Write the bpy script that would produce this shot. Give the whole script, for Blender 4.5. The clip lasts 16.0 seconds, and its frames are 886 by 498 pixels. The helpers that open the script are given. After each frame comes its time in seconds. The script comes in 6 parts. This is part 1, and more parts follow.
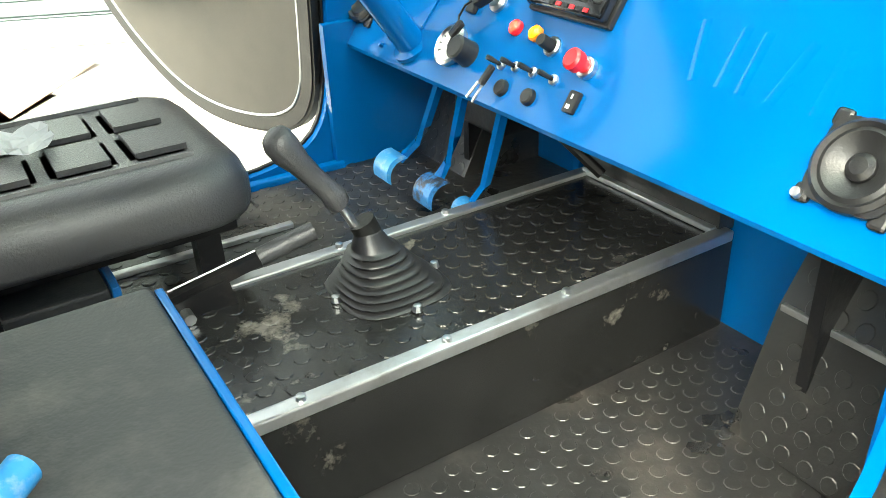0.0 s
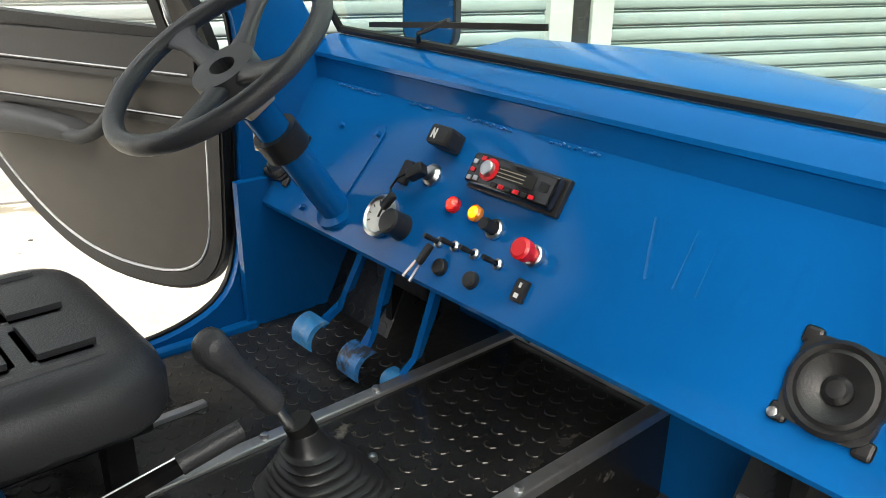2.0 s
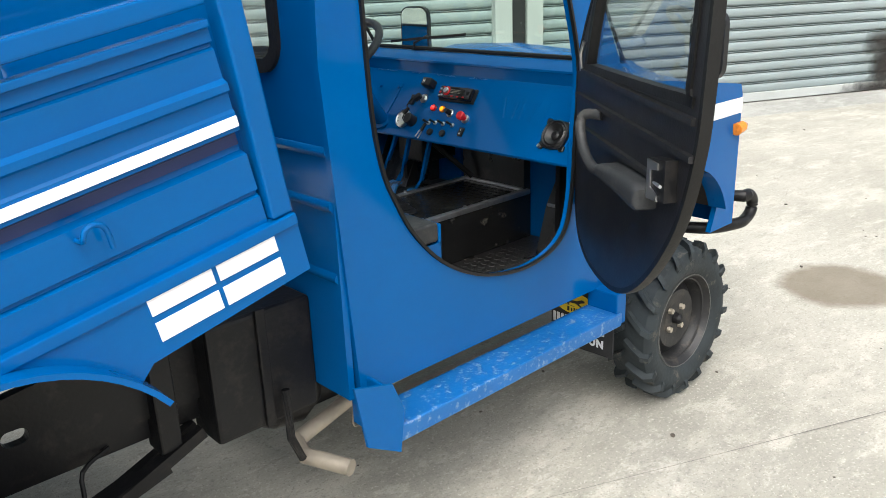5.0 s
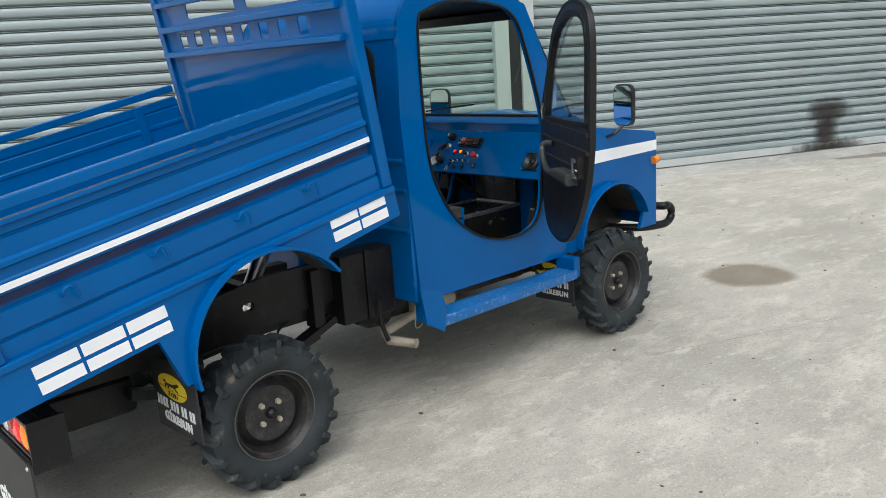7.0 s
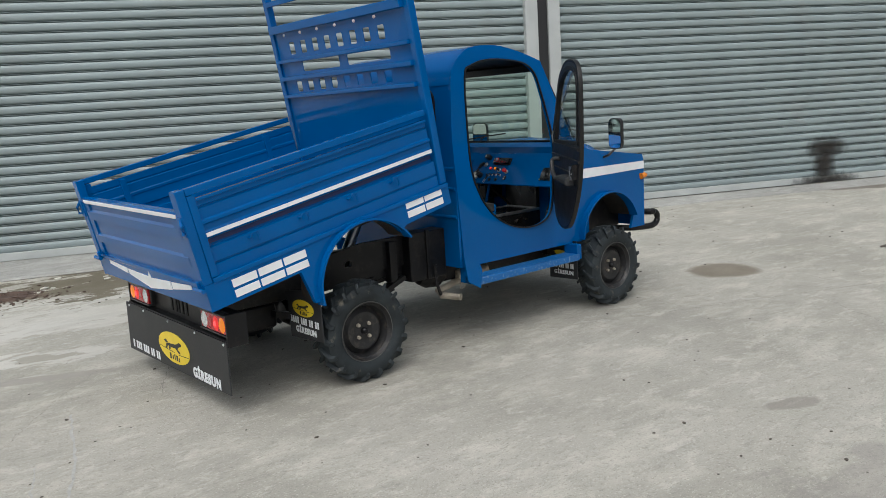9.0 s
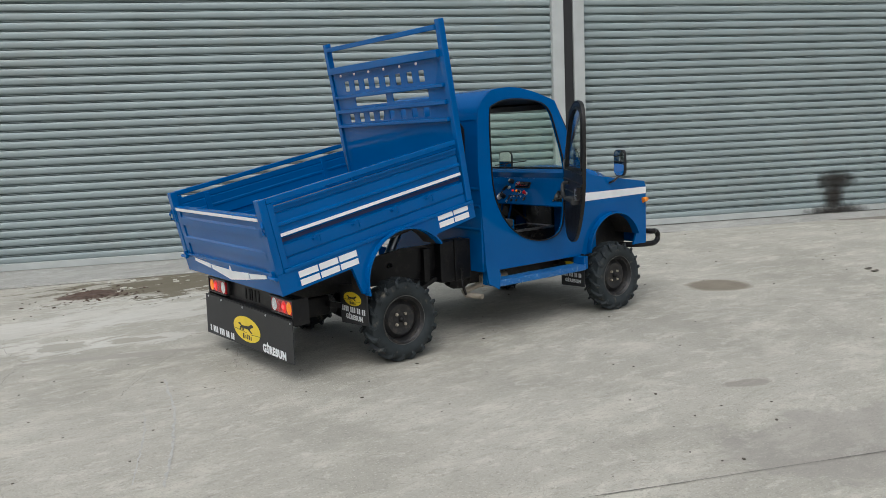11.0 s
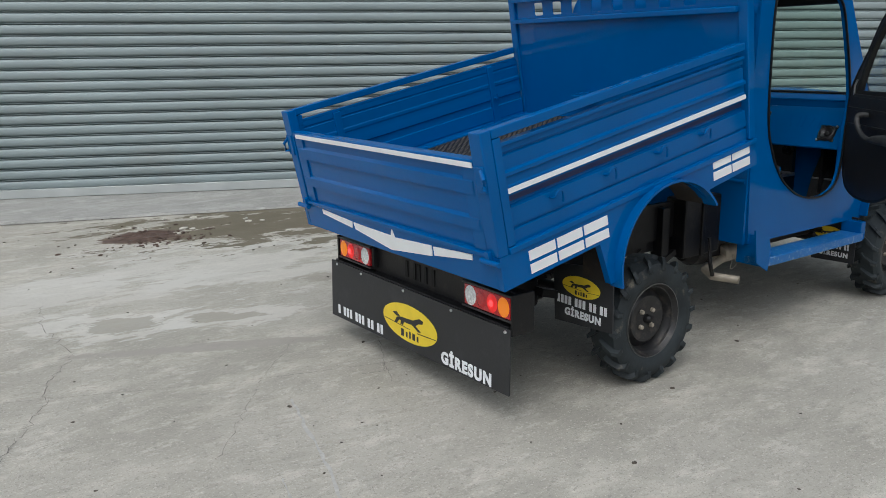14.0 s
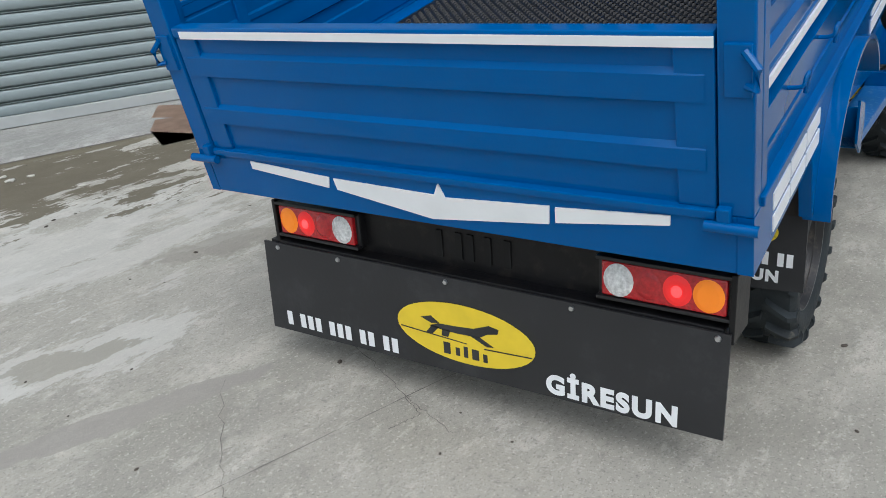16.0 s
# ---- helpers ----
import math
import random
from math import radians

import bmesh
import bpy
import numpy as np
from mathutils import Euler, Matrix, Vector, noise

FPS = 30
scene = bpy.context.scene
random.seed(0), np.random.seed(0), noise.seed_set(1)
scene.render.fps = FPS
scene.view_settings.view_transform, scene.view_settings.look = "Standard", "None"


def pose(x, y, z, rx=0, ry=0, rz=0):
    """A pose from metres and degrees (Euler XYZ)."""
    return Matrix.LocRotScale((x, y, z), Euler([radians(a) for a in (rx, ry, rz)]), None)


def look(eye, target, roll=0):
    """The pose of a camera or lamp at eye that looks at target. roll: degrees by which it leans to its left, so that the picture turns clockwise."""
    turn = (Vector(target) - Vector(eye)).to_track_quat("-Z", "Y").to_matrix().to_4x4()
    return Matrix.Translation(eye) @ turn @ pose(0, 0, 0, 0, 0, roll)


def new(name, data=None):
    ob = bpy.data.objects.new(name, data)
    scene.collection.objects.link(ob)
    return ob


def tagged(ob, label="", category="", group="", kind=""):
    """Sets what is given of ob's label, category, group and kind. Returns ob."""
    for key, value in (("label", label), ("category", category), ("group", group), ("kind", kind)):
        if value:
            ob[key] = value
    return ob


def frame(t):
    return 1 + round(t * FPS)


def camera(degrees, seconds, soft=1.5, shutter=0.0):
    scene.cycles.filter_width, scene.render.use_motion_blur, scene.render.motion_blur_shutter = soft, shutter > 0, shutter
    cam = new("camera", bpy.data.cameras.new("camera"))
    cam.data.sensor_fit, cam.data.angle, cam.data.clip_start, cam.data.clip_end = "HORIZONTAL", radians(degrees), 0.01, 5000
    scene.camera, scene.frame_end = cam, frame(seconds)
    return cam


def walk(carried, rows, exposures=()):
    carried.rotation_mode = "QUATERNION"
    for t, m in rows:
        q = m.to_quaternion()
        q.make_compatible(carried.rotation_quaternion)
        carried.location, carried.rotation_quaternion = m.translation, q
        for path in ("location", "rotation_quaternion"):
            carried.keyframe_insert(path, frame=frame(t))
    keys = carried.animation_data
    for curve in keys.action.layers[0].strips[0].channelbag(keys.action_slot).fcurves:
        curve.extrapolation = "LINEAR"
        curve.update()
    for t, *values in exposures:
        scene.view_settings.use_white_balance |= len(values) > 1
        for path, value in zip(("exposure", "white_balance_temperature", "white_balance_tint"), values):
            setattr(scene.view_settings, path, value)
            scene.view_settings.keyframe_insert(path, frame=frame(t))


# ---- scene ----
cam = camera(57.2, 16.0, soft=0.75)
PATH = [
    (0, (1.168, -0.978, 1.456), (2.077, 0.523, 0.496), -2.6),
    (0.5, (1.121, -0.890, 1.493), (2.179, 0.517, 0.543), -1.4),
    (1, (1.154, -0.809, 1.521), (2.329, 0.545, 0.634), 1.0),
    (1.5, (1.206, -0.783, 1.544), (2.414, 0.589, 0.733), 1.1),
    (2, (1.162, -0.810, 1.562), (2.377, 0.584, 0.800), 0.7),
    (2.5, (1.026, -0.906, 1.577), (2.274, 0.481, 0.856), 0.1),
    (3, (0.888, -1.125, 1.593), (2.130, 0.276, 0.891), -1.1),
    (3.5, (0.704, -1.396, 1.570), (1.977, -0.016, 0.880), -1.0),
    (4, (0.349, -1.691, 1.559), (1.617, -0.284, 0.917), -1.6),
    (4.2, (0.227, -1.802, 1.581), (1.493, -0.415, 0.893), -2.1),
    (6.3, (-1.066, -3.241, 1.686), (0.245, -1.804, 1.22), -3.2),
    (6.5, (-1.205, -3.358, 1.681), (0.089, -1.898, 1.243), -3.5),
    (7, (-1.538, -3.614, 1.7), (-0.233, -2.169, 1.243), -3.7),
    (7.5, (-1.812, -3.984, 1.654), (-0.513, -2.523, 1.233), -3.4),
    (8, (-2.053, -4.301, 1.671), (-0.811, -2.8, 1.221), -4.0),
    (8.2, (-2.202, -4.423, 1.649), (-0.953, -2.917, 1.239), -3.2),
    (10.3, (-3.209, -5.58, 1.708), (-1.969, -4.042, 1.396), -3.5),
    (10.5, (-3.267, -5.662, 1.708), (-2.048, -4.105, 1.41), -3.4),
    (11, (-3.357, -5.824, 1.691), (-2.168, -4.24, 1.413), -2.5),
    (11.5, (-3.437, -5.627, 1.658), (-2.291, -4.007, 1.404), -1.3),
    (12, (-3.452, -5.24, 1.669), (-2.329, -3.611, 1.382), -1.0),
    (12.5, (-3.338, -4.801, 1.636), (-2.192, -3.191, 1.322), -0.9),
    (13, (-3.276, -4.356, 1.622), (-2.127, -2.755, 1.282), -0.4),
    (13.5, (-3.207, -3.849, 1.652), (-2.048, -2.265, 1.269), -0.7),
    (14, (-3.071, -3.32, 1.612), (-1.935, -1.742, 1.145), -0.7),
    (14.5, (-2.996, -2.782, 1.574), (-1.843, -1.225, 1.074), 0.2),
    (15, (-2.916, -2.275, 1.531), (-1.725, -0.77, 0.968), -2.0),
    (15.5, (-2.795, -1.771, 1.475), (-1.479, -0.399, 0.852), -2.0),
    (16, (-2.709, -1.272, 1.437), (-1.202, -0.19, 0.69), -4.7),
]
EXPOSURES = [(0.0, 3.65, 7200, -4), (0.5, 3.5, 7200, -4), (1.0, 2.95, 7400, -2), (1.5, 2.25, 7300, 3), (2.0, 1.95, 7000, 8), (3.0, 2.2, 6900, 8), (3.5, 2.15, 6700, 8), (4.2, 1.65, 6800, 6), (5.3, 1.1, 6350, 8),
             (6.3, 0.75, 6250, 8), (7.0, 0.55, 6250, 8), (8.2, 0.2, 6250, 8), (10.3, 0.12, 6250, 8), (12.5, 0.0, 6200, 8), (14.5, 0.0, 6050, 8), (16.0, 0.15, 5950, 8)]
walk(cam, [(t, look(eye, target, roll)) for t, eye, target, roll in PATH], EXPOSURES)

# ---- light ----
world = bpy.data.worlds.new("overcast_sky")
scene.world = world
world.use_nodes = True
wn, wl = world.node_tree.nodes, world.node_tree.links
sky = wn.new("ShaderNodeTexSky")
sky.sky_type, sky.sun_disc = "NISHITA", False
sky.sun_elevation, sky.sun_rotation = radians(58), radians(232)
sky.air_density, sky.dust_density, sky.ozone_density = 1.0, 6.0, 0.6
grey = wn.new("ShaderNodeHueSaturation")
grey.inputs["Saturation"].default_value = 0.42
wl.new(sky.outputs["Color"], grey.inputs["Color"])
wl.new(grey.outputs["Color"], wn["Background"].inputs["Color"])
wn["Background"].inputs["Strength"].default_value = 0.108
sun = new("sun", bpy.data.lights.new("sun", "SUN"))
sun.data.energy, sun.data.angle, sun.data.color = 1.15, radians(80), (0.97, 0.985, 1.0)
sun.matrix_world = look((0, 0, 10), (0.50, 0.39, 9.0))


# ---- materials ----
def material(name, colour, rough=0.5, metal=0.0, vary=0.0, scale=6.0, bump=0.0, bump_scale=60.0, coat=0.0, tint=None, tint_scale=3.0, tint_amount=0.0, spec=0.5, tint_from=(0.52, 0.72)):
    """Paint, rubber, metal or plastic, with grain at two scales."""
    m = bpy.data.materials.new(name)
    m.use_nodes = True
    n, l = m.node_tree.nodes, m.node_tree.links
    b = n["Principled BSDF"]
    b.inputs["Roughness"].default_value, b.inputs["Metallic"].default_value = rough, metal
    b.inputs["Coat Weight"].default_value, b.inputs["Coat Roughness"].default_value = coat, 0.06
    b.inputs["Specular IOR Level"].default_value = spec
    geo = n.new("ShaderNodeNewGeometry")
    big = n.new("ShaderNodeTexNoise")
    big.inputs["Scale"].default_value, big.inputs["Detail"].default_value = scale, 6.0
    l.new(geo.outputs["Position"], big.inputs["Vector"])
    ramp = n.new("ShaderNodeMapRange")
    ramp.inputs["From Min"].default_value, ramp.inputs["From Max"].default_value = 0.3, 0.7
    ramp.inputs["To Min"].default_value, ramp.inputs["To Max"].default_value = 1 - vary, 1 + vary
    l.new(big.outputs["Fac"], ramp.inputs["Value"])
    mul = n.new("ShaderNodeVectorMath")
    mul.operation = "MULTIPLY"
    mul.inputs[0].default_value = colour[:3]
    l.new(ramp.outputs["Result"], mul.inputs[1])
    out = mul.outputs["Vector"]
    if tint:
        dirt = n.new("ShaderNodeTexNoise")
        dirt.inputs["Scale"].default_value, dirt.inputs["Detail"].default_value = tint_scale, 9.0
        dirt.inputs["Roughness"].default_value = 0.7
        l.new(geo.outputs["Position"], dirt.inputs["Vector"])
        cut = n.new("ShaderNodeMapRange")
        cut.inputs["From Min"].default_value, cut.inputs["From Max"].default_value = tint_from
        cut.inputs["To Max"].default_value = tint_amount
        l.new(dirt.outputs["Fac"], cut.inputs["Value"])
        mix = n.new("ShaderNodeMix")
        mix.data_type = "RGBA"
        mix.inputs["B"].default_value = (*tint, 1)
        l.new(cut.outputs["Result"], mix.inputs["Factor"])
        l.new(out, mix.inputs["A"])
        out = mix.outputs["Result"]
    l.new(out, b.inputs["Base Color"])
    if bump:
        fine = n.new("ShaderNodeTexNoise")
        fine.inputs["Scale"].default_value, fine.inputs["Detail"].default_value = bump_scale, 4.0
        l.new(geo.outputs["Position"], fine.inputs["Vector"])
        bp = n.new("ShaderNodeBump")
        bp.inputs["Strength"].default_value, bp.inputs["Distance"].default_value = bump, 0.004
        l.new(fine.outputs["Fac"], bp.inputs["Height"])
        l.new(bp.outputs["Normal"], b.inputs["Normal"])
        rr = n.new("ShaderNodeMapRange")
        rr.inputs["To Min"].default_value, rr.inputs["To Max"].default_value = max(0.0, rough - 0.1), min(1.0, rough + 0.1)
        l.new(big.outputs["Fac"], rr.inputs["Value"])
        l.new(rr.outputs["Result"], b.inputs["Roughness"])
    return m


def glow(name, colour, power):
    m = material(name, colour, 0.25)
    b = m.node_tree.nodes["Principled BSDF"]
    b.inputs["Emission Color"].default_value, b.inputs["Emission Strength"].default_value = (*colour, 1), power
    return m


def glass(name, tint=(0.9, 0.95, 0.93), see=0.88, gloss=0.03):
    """A thin pane: mostly clear, with a mirror gloss."""
    m = bpy.data.materials.new(name)
    m.use_nodes = True
    n, l = m.node_tree.nodes, m.node_tree.links
    n.remove(n["Principled BSDF"])
    clear, shine, mix, face, power, gain = [n.new("ShaderNode" + k) for k in ("BsdfTransparent", "BsdfGlossy", "MixShader", "LayerWeight", "Math", "Math")]
    clear.inputs["Color"].default_value = (*[c * see / 0.9 for c in tint], 1)
    shine.inputs["Roughness"].default_value = 0.02
    face.inputs["Blend"].default_value = 0.5
    power.operation, power.inputs[1].default_value = "POWER", 4.0
    gain.operation, gain.inputs[1].default_value, gain.inputs[2].default_value = "MULTIPLY_ADD", 0.85, gloss
    l.new(face.outputs["Facing"], power.inputs[0])
    l.new(power.outputs[0], gain.inputs[0])
    l.new(gain.outputs[0], mix.inputs["Fac"])
    l.new(clear.outputs["BSDF"], mix.inputs[1])
    l.new(shine.outputs["BSDF"], mix.inputs[2])
    l.new(mix.outputs["Shader"], n["Material Output"].inputs["Surface"])
    return m


BLUE = material("blue_paint", (0.0002, 0.092, 0.310), 0.13, 0.0, 0.07, 2.5, 0.035, 14.0, coat=0.0, tint=(0.002, 0.10, 0.34), tint_scale=9.0, tint_amount=0.3, spec=0.2)
BLUE_CHIPPED = material("chipped_blue_paint", (0.0002, 0.092, 0.310), 0.13, 0.0, 0.07, 2.5, 0.035, 14.0, tint=(0.50, 0.55, 0.60), tint_scale=30.0, tint_amount=0.8, spec=0.2, tint_from=(0.735, 0.76))
BLUE_WORN = material("worn_blue_paint", (0.005, 0.12, 0.37), 0.4, 0.0, 0.10, 5.0, 0.25, 70.0, tint=(0.32, 0.40, 0.48), tint_scale=45.0, tint_amount=0.7, tint_from=(0.54, 0.68))
NAVY = material("navy_sticker", (0.003, 0.018, 0.095), 0.35, 0.0, 0.05, 12.0)
BLUE_PALE = material("pale_blue_paint", (0.03, 0.23, 0.52), 0.4, 0.0, 0.08, 8.0, 0.15, 60.0, tint=(0.35, 0.42, 0.5), tint_scale=50.0, tint_amount=0.6)
WHITE = material("white_sticker", (0.80, 0.82, 0.83), 0.4, 0.0, 0.03, 12.0)
BLACK = material("black_paint", (0.007, 0.007, 0.008), 0.42, 0.0, 0.2, 12.0, 0.2, 80.0, tint=(0.07, 0.06, 0.05), tint_scale=14.0, tint_amount=0.3, spec=0.3)
PLASTIC = material("black_plastic", (0.012, 0.012, 0.013), 0.40, 0.0, 0.1, 20.0, 0.12, 300.0)
VINYL = material("black_vinyl", (0.052, 0.052, 0.055), 0.34, 0.0, 0.12, 9.0, 0.25, 260.0)
GREYVINYL = material("dark_grey_vinyl", (0.026, 0.028, 0.030), 0.55, 0.0, 0.1, 8.0, 0.2, 200.0, tint=(0.2, 0.19, 0.17), tint_scale=7.0, tint_amount=0.25)
RUBBER = material("black_rubber", (0.008, 0.008, 0.008), 0.5, 0.0, 0.2, 14.0, 0.2, 120.0, spec=0.35)
MAT = material("rubber_floor", (0.020, 0.020, 0.020), 0.30, 0.0, 0.3, 7.0, 0.25, 60.0, tint=(0.13, 0.115, 0.10), tint_scale=5.0, tint_amount=0.45, spec=0.5)
TUNNEL = material("scuffed_rubber_floor", (0.014, 0.014, 0.014), 0.24, 0.0, 0.3, 7.0, 0.12, 60.0, tint=(0.24, 0.22, 0.19), tint_scale=4.5, tint_amount=0.6, tint_from=(0.60, 0.66))
TYRE = material("tyre_rubber", (0.024, 0.030, 0.033), 0.65, 0.0, 0.3, 9.0, 0.5, 60.0, tint=(0.22, 0.19, 0.14), tint_scale=13.0, tint_amount=0.55, spec=0.3, tint_from=(0.58, 0.72))
STEEL = material("bright_steel", (0.62, 0.63, 0.64), 0.32, 1.0, 0.1, 20.0, 0.15, 90.0)
ALU = material("aluminium_trim", (0.60, 0.61, 0.62), 0.36, 0.9, 0.15, 9.0, 0.2, 60.0, tint=(0.25, 0.23, 0.2), tint_scale=12.0, tint_amount=0.5)
GALV = material("galvanised_pipe", (0.42, 0.37, 0.30), 0.5, 0.5, 0.2, 12.0, 0.2, 60.0)
FLAP = material("flap_rubber", (0.020, 0.021, 0.023), 0.55, 0.0, 0.15, 6.0, 0.15, 90.0, tint=(0.10, 0.10, 0.10), tint_scale=6.0, tint_amount=0.2)
YELLOW = material("yellow_sticker", (0.78, 0.58, 0.03), 0.42, 0.0, 0.06, 14.0)
RED = material("red_plastic", (0.62, 0.012, 0.02), 0.28, 0.0, 0.05, 10.0)
REDLENS = material("red_lens", (0.45, 0.01, 0.015), 0.15, 0.0, 0.25, 90.0, 0.9, 110.0, coat=0.5)
AMBERLENS = material("amber_lens", (0.75, 0.22, 0.01), 0.15, 0.0, 0.25, 90.0, 0.9, 110.0, coat=0.5)
CLEARLENS = material("clear_lens", (0.70, 0.71, 0.70), 0.12, 0.0, 0.3, 90.0, 0.9, 110.0, coat=0.5)
REDLIT = glow("softly_lit_red_lens", (0.75, 0.02, 0.02), 0.35)
REDGLOW = glow("lit_red_lens", (0.95, 0.05, 0.05), 1.5)
AMBERGLOW = glow("lit_amber_lens", (0.95, 0.25, 0.012), 0.2)
LAMP_RED = glow("lit_red_lamp", (1.0, 0.03, 0.02), 0.7)
LAMP_AMBER = glow("lit_amber_lamp", (1.0, 0.30, 0.01), 0.8)
DARK = material("dark_void", (0.006, 0.006, 0.006), 0.8)
PANEL = material("door_card", (0.078, 0.069, 0.058), 0.6, 0.0, 0.12, 10.0, 0.12, 160.0)
PANEL_BLACK = material("black_door_card", (0.012, 0.012, 0.014), 0.38, 0.0, 0.12, 10.0, 0.12, 160.0)
BOOT = material("boot_rubber", (0.018, 0.018, 0.019), 0.36, 0.0, 0.15, 14.0, 0.1, 90.0)
PEDAL_WORN = material("worn_pedal_paint", (0.03, 0.035, 0.05), 0.45, 0.0, 0.2, 20.0, 0.3, 80.0, tint=(0.03, 0.20, 0.50), tint_scale=16.0, tint_amount=0.9, tint_from=(0.48, 0.56))
GAUGE = material("gauge_face", (0.75, 0.74, 0.70), 0.35, 0.0, 0.06, 60.0)
GLASS = glass("window_glass")
SCREEN_GLASS = glass("greenish_screen_glass", (0.72, 0.86, 0.78), 0.9, 0.05)
DOOR_GLASS = glass("dusty_door_glass", (0.88, 0.9, 0.9), 0.92, 0.12)
MIRROR = material("mirror_glass", (0.85, 0.87, 0.88), 0.03, 1.0)
SLAT = material("shutter_slat", (0.262, 0.312, 0.316), 0.48, 0.1, 0.06, 1.3, 0.12, 40.0, tint=(0.24, 0.21, 0.17), tint_scale=1.6, tint_amount=0.22)
JAMB = material("grey_steel_jamb", (0.46, 0.48, 0.47), 0.5, 0.2, 0.08, 3.0, 0.1, 50.0)
POST = material("dark_post", (0.018, 0.018, 0.019), 0.6, 0.1, 0.1, 4.0)


